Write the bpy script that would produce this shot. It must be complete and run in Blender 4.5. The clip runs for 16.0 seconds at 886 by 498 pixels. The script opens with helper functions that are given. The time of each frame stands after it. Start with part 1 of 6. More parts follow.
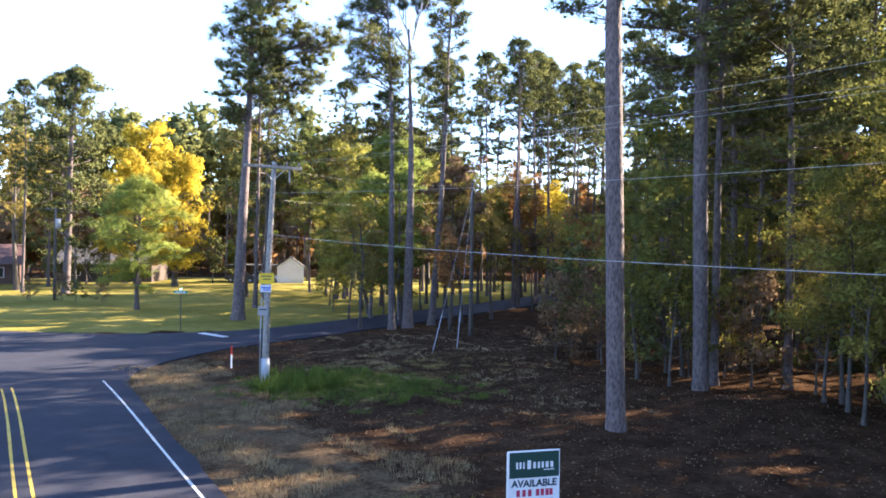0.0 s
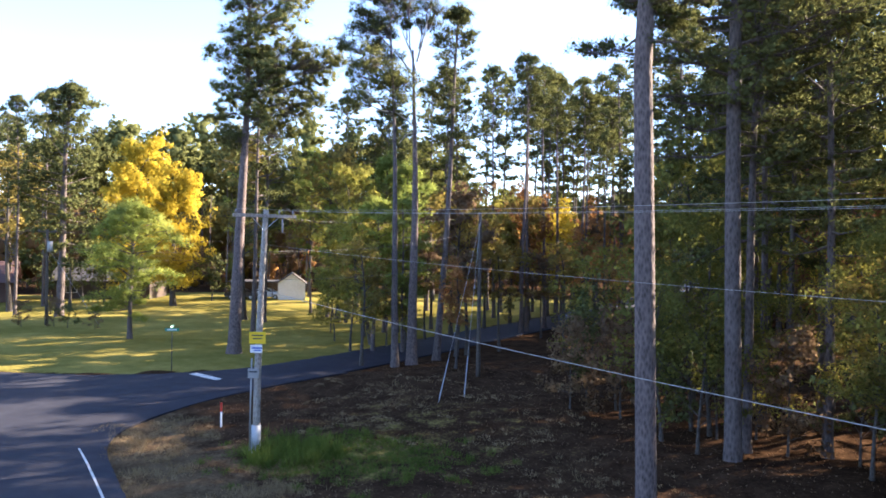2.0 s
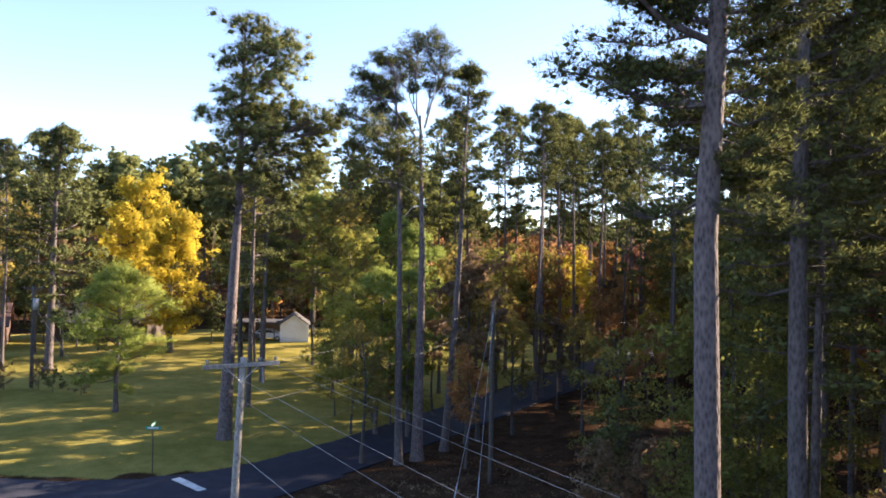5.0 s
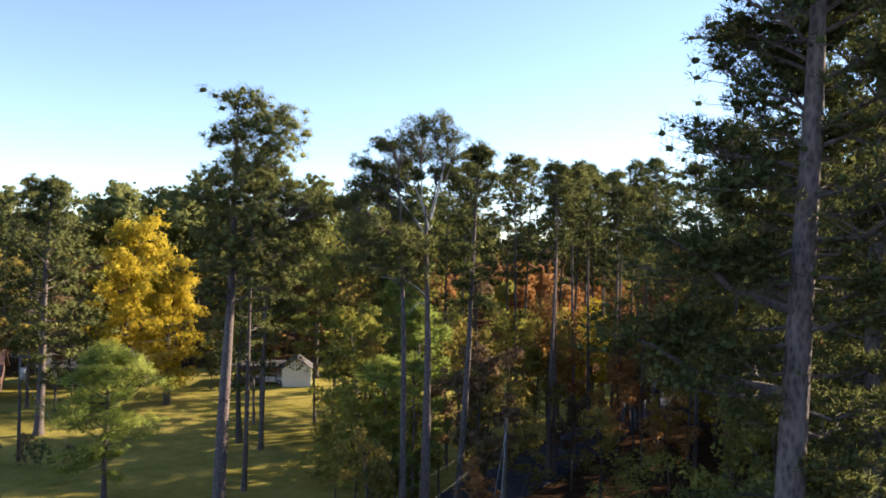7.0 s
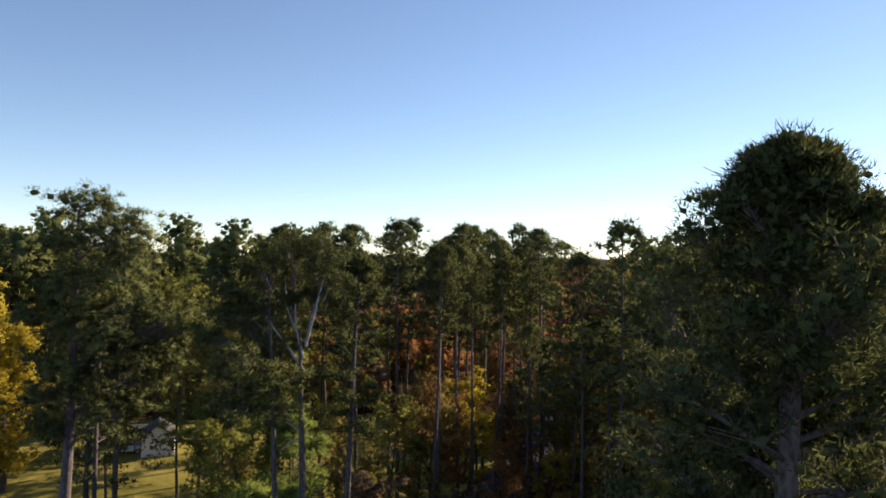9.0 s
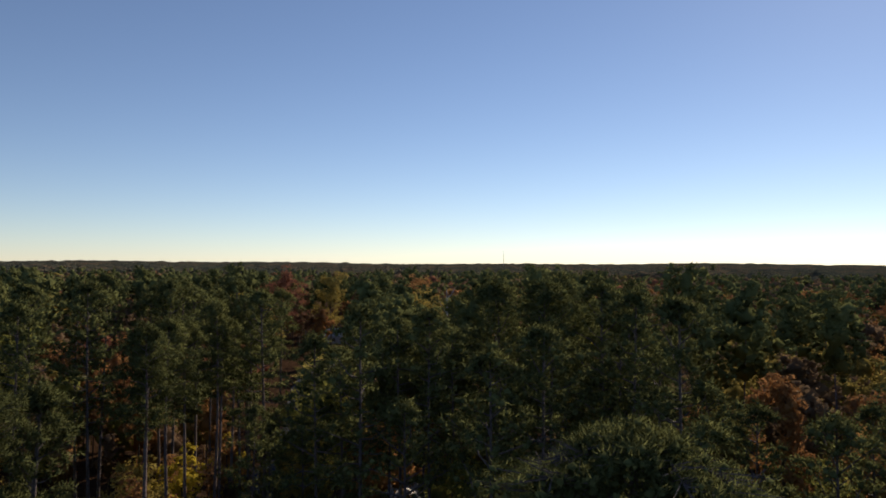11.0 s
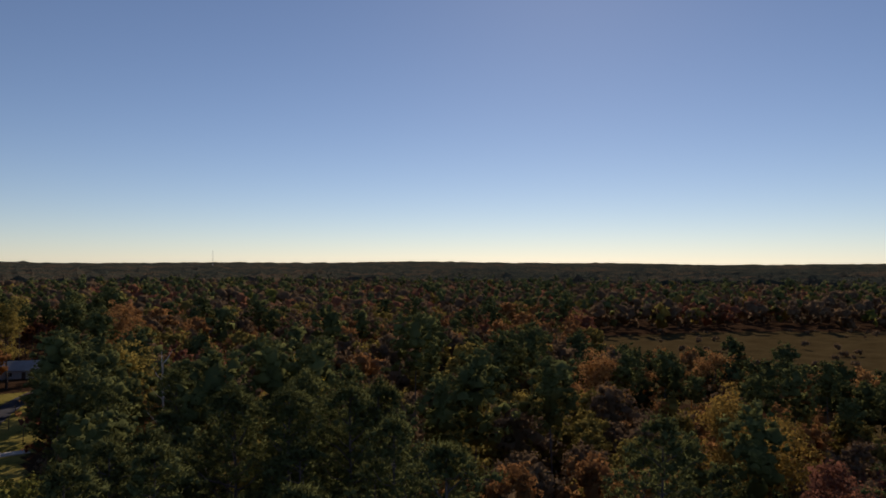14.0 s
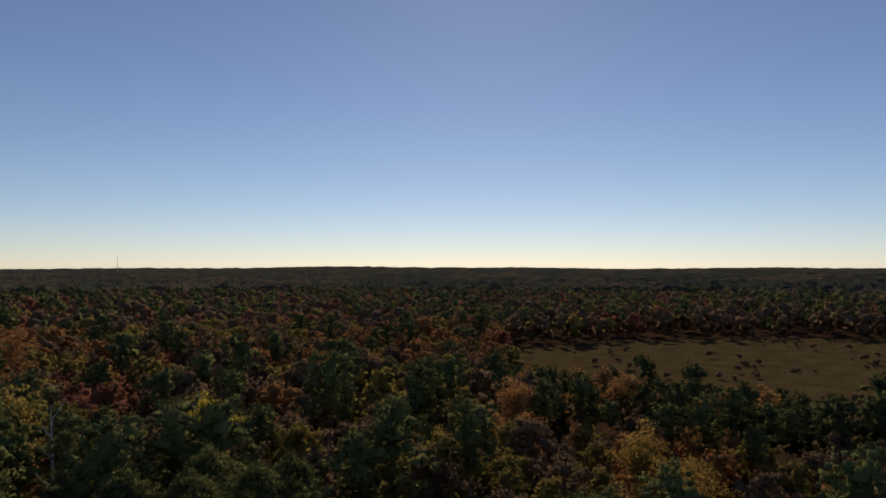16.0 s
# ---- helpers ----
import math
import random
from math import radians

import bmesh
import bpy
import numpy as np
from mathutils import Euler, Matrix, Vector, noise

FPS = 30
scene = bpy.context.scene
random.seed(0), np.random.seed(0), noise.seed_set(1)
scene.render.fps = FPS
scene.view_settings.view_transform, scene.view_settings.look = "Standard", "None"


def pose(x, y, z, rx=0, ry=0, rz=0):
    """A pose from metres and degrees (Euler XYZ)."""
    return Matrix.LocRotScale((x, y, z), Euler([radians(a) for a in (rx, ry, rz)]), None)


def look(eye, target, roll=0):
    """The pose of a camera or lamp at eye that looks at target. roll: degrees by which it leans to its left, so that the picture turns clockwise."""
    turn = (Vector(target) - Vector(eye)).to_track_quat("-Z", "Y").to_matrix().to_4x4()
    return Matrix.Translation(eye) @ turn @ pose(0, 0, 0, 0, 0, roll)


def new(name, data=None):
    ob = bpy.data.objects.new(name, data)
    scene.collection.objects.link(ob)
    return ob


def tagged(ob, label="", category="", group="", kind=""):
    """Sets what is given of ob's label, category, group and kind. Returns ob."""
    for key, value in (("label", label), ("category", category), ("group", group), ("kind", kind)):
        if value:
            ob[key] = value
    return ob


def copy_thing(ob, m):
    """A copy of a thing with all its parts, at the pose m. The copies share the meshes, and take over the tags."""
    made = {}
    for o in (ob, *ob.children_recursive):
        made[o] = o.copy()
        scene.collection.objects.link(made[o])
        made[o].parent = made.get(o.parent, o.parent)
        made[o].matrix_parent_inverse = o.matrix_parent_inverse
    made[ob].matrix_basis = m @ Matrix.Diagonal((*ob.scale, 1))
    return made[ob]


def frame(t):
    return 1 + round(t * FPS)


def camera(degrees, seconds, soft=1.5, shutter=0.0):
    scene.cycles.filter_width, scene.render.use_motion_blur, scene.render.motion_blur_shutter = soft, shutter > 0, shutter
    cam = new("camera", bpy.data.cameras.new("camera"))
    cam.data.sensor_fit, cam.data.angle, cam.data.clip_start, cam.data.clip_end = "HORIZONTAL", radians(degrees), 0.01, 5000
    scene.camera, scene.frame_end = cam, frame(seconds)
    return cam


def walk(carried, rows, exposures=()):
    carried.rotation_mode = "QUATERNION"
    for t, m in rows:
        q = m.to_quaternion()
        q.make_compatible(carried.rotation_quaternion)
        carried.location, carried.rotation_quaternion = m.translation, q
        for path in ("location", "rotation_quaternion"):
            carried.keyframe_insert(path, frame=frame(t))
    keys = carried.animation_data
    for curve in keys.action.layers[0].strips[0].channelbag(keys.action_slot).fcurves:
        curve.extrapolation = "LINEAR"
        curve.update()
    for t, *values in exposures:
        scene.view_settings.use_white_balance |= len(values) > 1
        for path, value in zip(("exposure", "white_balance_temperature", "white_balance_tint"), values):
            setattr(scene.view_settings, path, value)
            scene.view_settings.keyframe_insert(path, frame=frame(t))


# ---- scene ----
cam = camera(62.8, 16.0, 1.75)
PATH = [
    (0, (1.422, -0.106, 5.828), (1.327, 1.892, 5.818), 0.8),
    (0.5, (1.38, 0.516, 6.209), (1.282, 2.513, 6.2), 0.7),
    (1, (1.317, 1.144, 6.663), (1.216, 3.141, 6.655), 0.7),
    (1.5, (1.256, 1.809, 7.208), (1.151, 3.806, 7.203), 0.7),
    (2, (1.149, 2.458, 7.852), (1.043, 4.455, 7.847), 0.8),
    (2.5, (1.068, 3.119, 8.522), (0.959, 5.116, 8.519), 0.8),
    (3, (0.972, 3.705, 9.251), (0.861, 5.702, 9.25), 0.8),
    (3.5, (0.894, 4.316, 9.913), (0.782, 6.313, 9.919), 1.0),
    (4, (0.933, 5.033, 10.652), (0.814, 7.029, 10.662), 0.9),
    (4.2, (0.936, 5.318, 10.915), (0.814, 7.315, 10.931), 1.1),
    (6.3, (0.553, 8.979, 16.348), (0.408, 10.974, 16.349), 0.9),
    (6.5, (0.531, 9.283, 16.908), (0.383, 11.278, 16.908), 1.2),
    (7, (0.481, 10.027, 18.331), (0.331, 12.022, 18.338), 1.0),
    (7.5, (0.432, 10.754, 19.819), (0.278, 12.748, 19.831), 1.0),
    (8, (0.356, 11.486, 21.439), (0.224, 13.481, 21.455), 1.2),
    (8.5, (0.258, 12.347, 23.122), (0.243, 14.347, 23.142), 1.1),
    (9, (0.162, 13.407, 24.743), (0.346, 15.398, 24.767), 0.9),
    (9.5, (0.063, 14.566, 26.263), (0.444, 16.529, 26.289), 0.9),
    (10, (-0.045, 15.789, 27.693), (0.532, 17.703, 27.724), 0.9),
    (10.2, (-0.090, 16.288, 28.232), (0.563, 18.178, 28.267), 0.8),
    (12.3, (-0.605, 21.776, 32.882), (0.704, 23.287, 32.915), 0.6),
    (12.5, (-0.419, 22.138, 33.414), (0.927, 23.617, 33.448), 0.7),
    (13, (-0.301, 22.751, 34.871), (1.117, 24.161, 34.906), 0.6),
    (13.5, (0.022, 23.245, 36.27), (1.507, 24.585, 36.305), 0.6),
    (14, (0.592, 23.607, 37.57), (2.139, 24.875, 37.607), 0.3),
    (14.5, (1.024, 23.977, 38.956), (2.625, 25.174, 38.994), 0.2),
    (15, (1.491, 24.4, 40.318), (3.145, 25.523, 40.356), 0.1),
    (15.5, (2.07, 24.787, 41.434), (3.752, 25.867, 41.475), 0.1),
    (16, (2.541, 25.068, 42.005), (4.221, 26.151, 42.054), 0.1),
]
EXPOSURES = [(0, 2.8, 7050, 19), (2.5, 2.46, 7200, 20), (4.2, 2.16, 7400, 21), (6.3, 1.76, 7600, 16), (8.0, 1.05, 7550, 14), (9.0, 0.62, 7500, 14), (10.2, 0.14, 7300, 15), (12.3, -0.66, 7150, 20), (16, -0.78, 7150, 20)]
walk(cam, [(t, look(eye, target, roll)) for t, eye, target, roll in PATH], EXPOSURES)

# ---- world and sun ----
SUN_ELEVATION, SUN_HEADING = radians(26.6), radians(61.0)
world = bpy.data.worlds.new("sky")
scene.world = world
world.use_nodes = True
wn = world.node_tree.nodes
sky = wn.new("ShaderNodeTexSky")
sky.sky_type = "NISHITA"
sky.sun_disc = False
sky.sun_elevation, sky.sun_rotation = SUN_ELEVATION, SUN_HEADING
sky.altitude, sky.air_density, sky.dust_density, sky.ozone_density = 500, 0.8, 0.06, 3.6
wn["Background"].inputs["Strength"].default_value = 0.125
world.node_tree.links.new(sky.outputs["Color"], wn["Background"].inputs["Color"])

sun_data = bpy.data.lights.new("sun", "SUN")
sun_data.energy, sun_data.angle, sun_data.color = 5.0, radians(0.55), (1.0, 0.9, 0.74)
sun = new("sun", sun_data)
SUN_WAY = Vector((math.cos(SUN_ELEVATION) * math.sin(SUN_HEADING), math.cos(SUN_ELEVATION) * math.cos(SUN_HEADING), math.sin(SUN_ELEVATION)))
sun.matrix_world = look(SUN_WAY * 200, (0, 0, 0))


# ---- materials ----
def node_material(name):
    m = bpy.data.materials.new(name)
    m.use_nodes = True
    t = m.node_tree
    return m, t.nodes, t.links, t.nodes["Principled BSDF"]


def noise_node(nodes, links, scale, detail=4.0, vector=None, rough=0.55):
    n = nodes.new("ShaderNodeTexNoise")
    n.inputs["Scale"].default_value, n.inputs["Detail"].default_value, n.inputs["Roughness"].default_value = scale, detail, rough
    if vector is not None:
        links.new(vector, n.inputs["Vector"])
    return n


def ramp_node(nodes, links, source, stops):
    r = nodes.new("ShaderNodeValToRGB")
    while len(r.color_ramp.elements) < len(stops):
        r.color_ramp.elements.new(0.5)
    for e, (at, c) in zip(r.color_ramp.elements, stops):
        e.position = at
        e.color = (*c, 1) if len(c) == 3 else c
    links.new(source, r.inputs["Fac"])
    return r


def mix_node(nodes, links, fac, a, b, blend="MIX"):
    m = nodes.new("ShaderNodeMix")
    m.data_type, m.blend_type = "RGBA", blend
    for sock, value in ((m.inputs["Factor"], fac), (m.inputs["A"], a), (m.inputs["B"], b)):
        if hasattr(value, "links") or hasattr(value, "is_linked"):
            links.new(value, sock)
        elif isinstance(value, (int, float)):
            sock.default_value = value
        else:
            sock.default_value = (*value, 1)
    return m.outputs["Result"]


def math_node(nodes, links, op, a, b=0.0, clamp=False):
    m = nodes.new("ShaderNodeMath")
    m.operation, m.use_clamp = op, clamp
    for sock, value in zip(m.inputs, (a, b)):
        if isinstance(value, (int, float)):
            sock.default_value = value
        else:
            links.new(value, sock)
    return m.outputs[0]


def plain(name, colour, rough=0.6, metal=0.0, grain=0.15, scale=8.0, bump=0.0):
    """A painted or bare surface with stains at two scales."""
    m, nodes, links, bsdf = node_material(name)
    co = nodes.new("ShaderNodeTexCoord").outputs["Object"]
    a, b = noise_node(nodes, links, scale, 6, co), noise_node(nodes, links, scale * 0.12, 3, co)
    dark = tuple(c * (1 - 2.2 * grain) for c in colour)
    light = tuple(min(1, c * (1 + grain)) for c in colour)
    both = math_node(nodes, links, "ADD", math_node(nodes, links, "MULTIPLY", a.outputs["Fac"], 0.5), math_node(nodes, links, "MULTIPLY", b.outputs["Fac"], 0.5))
    r = ramp_node(nodes, links, both, [(0.3, dark), (0.5, colour), (0.75, light)])
    links.new(r.outputs["Color"], bsdf.inputs["Base Color"])
    bsdf.inputs["Roughness"].default_value, bsdf.inputs["Metallic"].default_value = rough, metal
    if bump:
        bn = nodes.new("ShaderNodeBump")
        bn.inputs["Strength"].default_value, bn.inputs["Distance"].default_value = bump, 0.02
        links.new(a.outputs["Fac"], bn.inputs["Height"])
        links.new(bn.outputs["Normal"], bsdf.inputs["Normal"])
    return m


def foliage(name, stops, through_light=0.4, patch=0.16, rough=0.6):
    """Leaves or needles: each its own shade, patches of tint through the crown, light shining through."""
    m, nodes, links, bsdf = node_material(name)
    geo = nodes.new("ShaderNodeNewGeometry")
    info = nodes.new("ShaderNodeObjectInfo")
    big = noise_node(nodes, links, patch, 4, geo.outputs["Position"])
    s = math_node(nodes, links, "ADD", math_node(nodes, links, "MULTIPLY", geo.outputs["Random Per Island"], 0.2),
                  math_node(nodes, links, "MULTIPLY", big.outputs["Fac"], 0.85))
    s = math_node(nodes, links, "ADD", s, math_node(nodes, links, "MULTIPLY", math_node(nodes, links, "SUBTRACT", info.outputs["Random"], 0.5), 0.22), True)
    r = ramp_node(nodes, links, s, stops)
    links.new(r.outputs["Color"], bsdf.inputs["Base Color"])
    bsdf.inputs["Roughness"].default_value = rough
    bsdf.inputs["Specular IOR Level"].default_value = 0.0
    tr = nodes.new("ShaderNodeBsdfTranslucent")
    links.new(r.outputs["Color"], tr.inputs["Color"])
    mx = nodes.new("ShaderNodeMixShader")
    mx.inputs["Fac"].default_value = through_light
    links.new(bsdf.outputs[0], mx.inputs[1])
    links.new(tr.outputs[0], mx.inputs[2])
    links.new(mx.outputs[0], nodes["Material Output"].inputs["Surface"])
    return m


def bark_material(name, dark, light, scale=5.0):
    m, nodes, links, bsdf = node_material(name)
    co = nodes.new("ShaderNodeTexCoord").outputs["Object"]
    stretch = nodes.new("ShaderNodeMapping")
    stretch.inputs["Scale"].default_value = (1, 1, 0.42)
    links.new(co, stretch.inputs["Vector"])
    vor = nodes.new("ShaderNodeTexVoronoi")
    vor.inputs["Scale"].default_value = scale * 2.2
    links.new(stretch.outputs["Vector"], vor.inputs["Vector"])
    n = noise_node(nodes, links, scale, 8, stretch.outputs["Vector"], 0.65)
    f = math_node(nodes, links, "ADD", math_node(nodes, links, "MULTIPLY", vor.outputs["Distance"], 0.55), math_node(nodes, links, "MULTIPLY", n.outputs["Fac"], 0.6))
    r = ramp_node(nodes, links, f, [(0.28, dark), (0.5, tuple((a + b) / 2 for a, b in zip(dark, light))), (0.78, light)])
    links.new(r.outputs["Color"], bsdf.inputs["Base Color"])
    bsdf.inputs["Roughness"].default_value = 0.9
    bn = nodes.new("ShaderNodeBump")
    bn.inputs["Strength"].default_value, bn.inputs["Distance"].default_value = 0.9, 0.04
    links.new(f, bn.inputs["Height"])
    links.new(bn.outputs["Normal"], bsdf.inputs["Normal"])
    return m


PINE_BARK = bark_material("pine_bark", (0.03, 0.024, 0.025), (0.15, 0.12, 0.115))
PALE_BARK = bark_material("pale_pine_bark", (0.03, 0.024, 0.025), (0.19, 0.145, 0.138), 6)
GREY_BARK = bark_material("grey_bark", (0.025, 0.021, 0.019), (0.1, 0.086, 0.075), 7)
DEAD_WOOD = bark_material("dead_wood", (0.2, 0.18, 0.16), (0.5, 0.46, 0.42), 6)
NEEDLES = foliage("pine_needles", [(0.1, (0.038, 0.044, 0.021)), (0.5, (0.1, 0.112, 0.044)), (0.9, (0.19, 0.2, 0.074))], 0.16)
BRIGHT_NEEDLES = foliage("bright_needles", [(0.1, (0.14, 0.19, 0.05)), (0.5, (0.27, 0.335, 0.085)), (0.9, (0.4, 0.43, 0.12))], 0.5)
GREEN_LEAVES = foliage("green_leaves", [(0.1, (0.085, 0.098, 0.03)), (0.5, (0.205, 0.21, 0.056)), (0.9, (0.43, 0.39, 0.09))], 0.52)
OLIVE_LEAVES = foliage("olive_leaves", [(0.1, (0.11, 0.1, 0.04)), (0.5, (0.26, 0.21, 0.065)), (0.9, (0.47, 0.345, 0.09))], 0.5)
GOLD_LEAVES = foliage("gold_leaves", [(0.1, (0.17, 0.11, 0.035)), (0.5, (0.35, 0.225, 0.06)), (0.9, (0.52, 0.36, 0.1))], 0.45)
YELLOW_LEAVES = foliage("yellow_leaves", [(0.1, (0.34, 0.25, 0.035)), (0.5, (0.54, 0.42, 0.06)), (0.9, (0.68, 0.57, 0.11))], 0.55)
ORANGE_LEAVES = foliage("orange_leaves", [(0.1, (0.2, 0.105, 0.05)), (0.5, (0.36, 0.18, 0.075)), (0.9, (0.5, 0.29, 0.11))], 0.48)
RED_LEAVES = foliage("red_leaves", [(0.1, (0.16, 0.072, 0.052)), (0.5, (0.27, 0.115, 0.075)), (0.9, (0.38, 0.19, 0.1))], 0.45)
BROWN_LEAVES = foliage("brown_leaves", [(0.1, (0.105, 0.07, 0.05)), (0.5, (0.2, 0.135, 0.085)), (0.9, (0.32, 0.22, 0.125))], 0.45)
DRY_GRASS = foliage("dry_grass", [(0.1, (0.12, 0.08, 0.042)), (0.5, (0.3, 0.22, 0.125)), (0.9, (0.54, 0.43, 0.26))], 0.3, 0.6)
WEED_GREEN = foliage("weed_green", [(0.1, (0.06, 0.1, 0.025)), (0.5, (0.11, 0.16, 0.035)), (0.9, (0.24, 0.26, 0.07))], 0.4, 0.6)


# ---- geometry helpers ----
class Geo:
    """Triangles gathered from arrays and laid into one mesh."""

    def __init__(self):
        self.v, self.f, self.soft, self.n = [], [], [], 0

    def add(self, v, f, soft=None):
        v = np.asarray(v, float).reshape(-1, 3)
        self.v.append(v)
        self.soft.append(np.zeros(v.shape) if soft is None else np.asarray(soft, float).reshape(-1, 3))
        self.f.append(np.asarray(f, int).reshape(-1, 3) + self.n)
        self.n += len(v)
        return self

    def arrays(self):
        if not self.v:
            return np.zeros((0, 3)), np.zeros((0, 3), int), np.zeros((0, 3))
        return np.concatenate(self.v), np.concatenate(self.f), np.concatenate(self.soft)

    def mesh(self, name, material, smooth=False):
        v, f, soft = self.arrays()
        leafy = bool(np.any(soft))
        me = bpy.data.meshes.new(name)
        me.vertices.add(len(v))
        me.vertices.foreach_set("co", v.astype(np.float32).ravel())
        me.loops.add(len(f) * 3)
        me.loops.foreach_set("vertex_index", f.astype(np.int32).ravel())
        me.polygons.add(len(f))
        me.polygons.foreach_set("loop_start", np.arange(0, len(f) * 3, 3, dtype=np.int32))
        me.polygons.foreach_set("use_smooth", np.full(len(f), smooth or leafy))
        me.update(calc_edges=True)
        if leafy:
            me.normals_split_custom_set_from_vertices(soft.astype(np.float32))
        me.materials.append(material)
        return me


def tube(points, radii, sides=6, capped=False):
    p, r = np.asarray(points, float), np.asarray(radii, float)
    k = len(p)
    way = np.gradient(p, axis=0)
    way /= np.linalg.norm(way, axis=1, keepdims=True) + 1e-9
    ref = np.where(np.abs(way[:, 2:3]) > 0.9, np.array([[1.0, 0, 0]]), np.array([[0, 0, 1.0]]))
    a = np.cross(way, ref)
    a /= np.linalg.norm(a, axis=1, keepdims=True) + 1e-9
    b = np.cross(way, a)
    t = np.arange(sides) * 2 * np.pi / sides
    ring = (a[:, None] * np.cos(t)[None, :, None] + b[:, None] * np.sin(t)[None, :, None]) * r[:, None, None] + p[:, None]
    i, j = np.meshgrid(np.arange(k - 1), np.arange(sides), indexing="ij")
    q = np.stack([i * sides + j, i * sides + (j + 1) % sides, (i + 1) * sides + (j + 1) % sides, (i + 1) * sides + j], -1).reshape(-1, 4)
    f = np.concatenate([q[:, [0, 2, 1]], q[:, [0, 3, 2]]])
    v = ring.reshape(-1, 3)
    if capped:
        v = np.concatenate([v, p[:1], p[-1:]])
        s = np.arange(sides)
        n0, n1 = k * sides, k * sides + 1
        f = np.concatenate([f, np.stack([np.full(sides, n0), s, (s + 1) % sides], -1),
                            np.stack([np.full(sides, n1), (k - 1) * sides + (s + 1) % sides, (k - 1) * sides + s], -1)])
    return v, f


def outward(v, soft):
    """Triangles turned to face outwards, with the rounded shading of the clump they belong to."""
    back = (np.cross(v[:, 1] - v[:, 0], v[:, 2] - v[:, 0]) * soft).sum(1) < 0
    v[back] = v[back][:, [0, 2, 1]]
    return v.reshape(-1, 3), np.arange(3 * len(v)).reshape(-1, 3), np.repeat(soft / (np.linalg.norm(soft, axis=1, keepdims=True) + 1e-9), 3, 0)


def blades(centres, ways, length, width, rng, soft=None):
    """One thin triangle from each centre along its way."""
    n = len(centres)
    ways = ways / (np.linalg.norm(ways, axis=1, keepdims=True) + 1e-9)
    side = np.cross(ways, rng.normal(size=(n, 3)))
    side /= np.linalg.norm(side, axis=1, keepdims=True) + 1e-9
    le = length * rng.uniform(0.65, 1.25, (n, 1))
    v = np.stack([centres - side * width / 2, centres + side * width / 2, centres + ways * le], 1)
    if soft is not None:
        return outward(v, soft)
    return v.reshape(-1, 3), np.arange(3 * n).reshape(-1, 3)


def leaves(centres, size, rng, flat=0.6):
    """One folded diamond of two triangles at each centre."""
    n = len(centres)
    a = rng.normal(size=(n, 3)) * (1, 1, flat)
    a /= np.linalg.norm(a, axis=1, keepdims=True) + 1e-9
    b = np.cross(a, rng.normal(size=(n, 3)))
    b /= np.linalg.norm(b, axis=1, keepdims=True) + 1e-9
    c = np.cross(a, b)
    s = size * rng.uniform(0.6, 1.3, (n, 1))
    v = np.stack([centres - a * s * 0.5, centres + b * s * 0.32 + c * s * 0.1, centres + a * s * 0.5, centres - b * s * 0.32 + c * s * 0.1], 1)
    i = np.arange(n)[:, None] * 4
    return v.reshape(-1, 3), np.concatenate([i + [0, 1, 2], i + [0, 2, 3]])


def lump_leaves(rng, lumps, radii, count, size, rough=0.5, flat=0.75, aspect=0.8, deep=0.55, round_up=0.6):
    """Pointed leaf sprays on the outsides of lumps of foliage, facing outwards and up."""
    pick = rng.choice(len(lumps), count, p=radii**2 / (radii**2).sum())
    d = rng.normal(size=(count, 3))
    d[:, 2] = d[:, 2] * 0.85 + 0.3
    d /= np.linalg.norm(d, axis=1, keepdims=True)
    c = lumps[pick] + d * (radii[pick] * rng.uniform(deep, 1.04, count))[:, None] * (1, 1, flat)
    n = d + rng.normal(0, rough, (count, 3))
    n /= np.linalg.norm(n, axis=1, keepdims=True) + 1e-9
    a = np.cross(n, rng.normal(size=(count, 3)))
    a /= np.linalg.norm(a, axis=1, keepdims=True) + 1e-9
    b = np.cross(n, a)
    s = size * rng.uniform(0.6, 1.35, (count, 1))
    v = np.stack([c - a * s * 0.5 - b * s * 0.5 * aspect, c - a * s * 0.5 + b * s * 0.5 * aspect, c + a * s * 0.6], 1)
    middle = lumps.mean(0) - (0, 0, 0.3)
    whole = c - middle
    whole /= np.linalg.norm(whole, axis=1, keepdims=True) + 1e-9
    return outward(v, d + round_up * whole + rng.normal(0, 0.2, (count, 3)))


G = (1 + 5**0.5) / 2
ICO_V = np.array([(-1, G, 0), (1, G, 0), (-1, -G, 0), (1, -G, 0), (0, -1, G), (0, 1, G), (0, -1, -G), (0, 1, -G), (G, 0, -1), (G, 0, 1), (-G, 0, -1), (-G, 0, 1)]) / (1 + G * G) ** 0.5
ICO_F = np.array([(0, 11, 5), (0, 5, 1), (0, 1, 7), (0, 7, 10), (0, 10, 11), (1, 5, 9), (5, 11, 4), (11, 10, 2), (10, 7, 6), (7, 1, 8),
                  (3, 9, 4), (3, 4, 2), (3, 2, 6), (3, 6, 8), (3, 8, 9), (4, 9, 5), (2, 4, 11), (6, 2, 10), (8, 6, 7), (9, 8, 1)])


OCT_V = np.array([(1, 0, 0), (-1, 0, 0), (0, 1, 0), (0, -1, 0), (0, 0, 1), (0, 0, -1)], float)
OCT_F = np.array([(0, 2, 4), (2, 1, 4), (1, 3, 4), (3, 0, 4), (2, 0, 5), (1, 2, 5), (3, 1, 5), (0, 3, 5)])


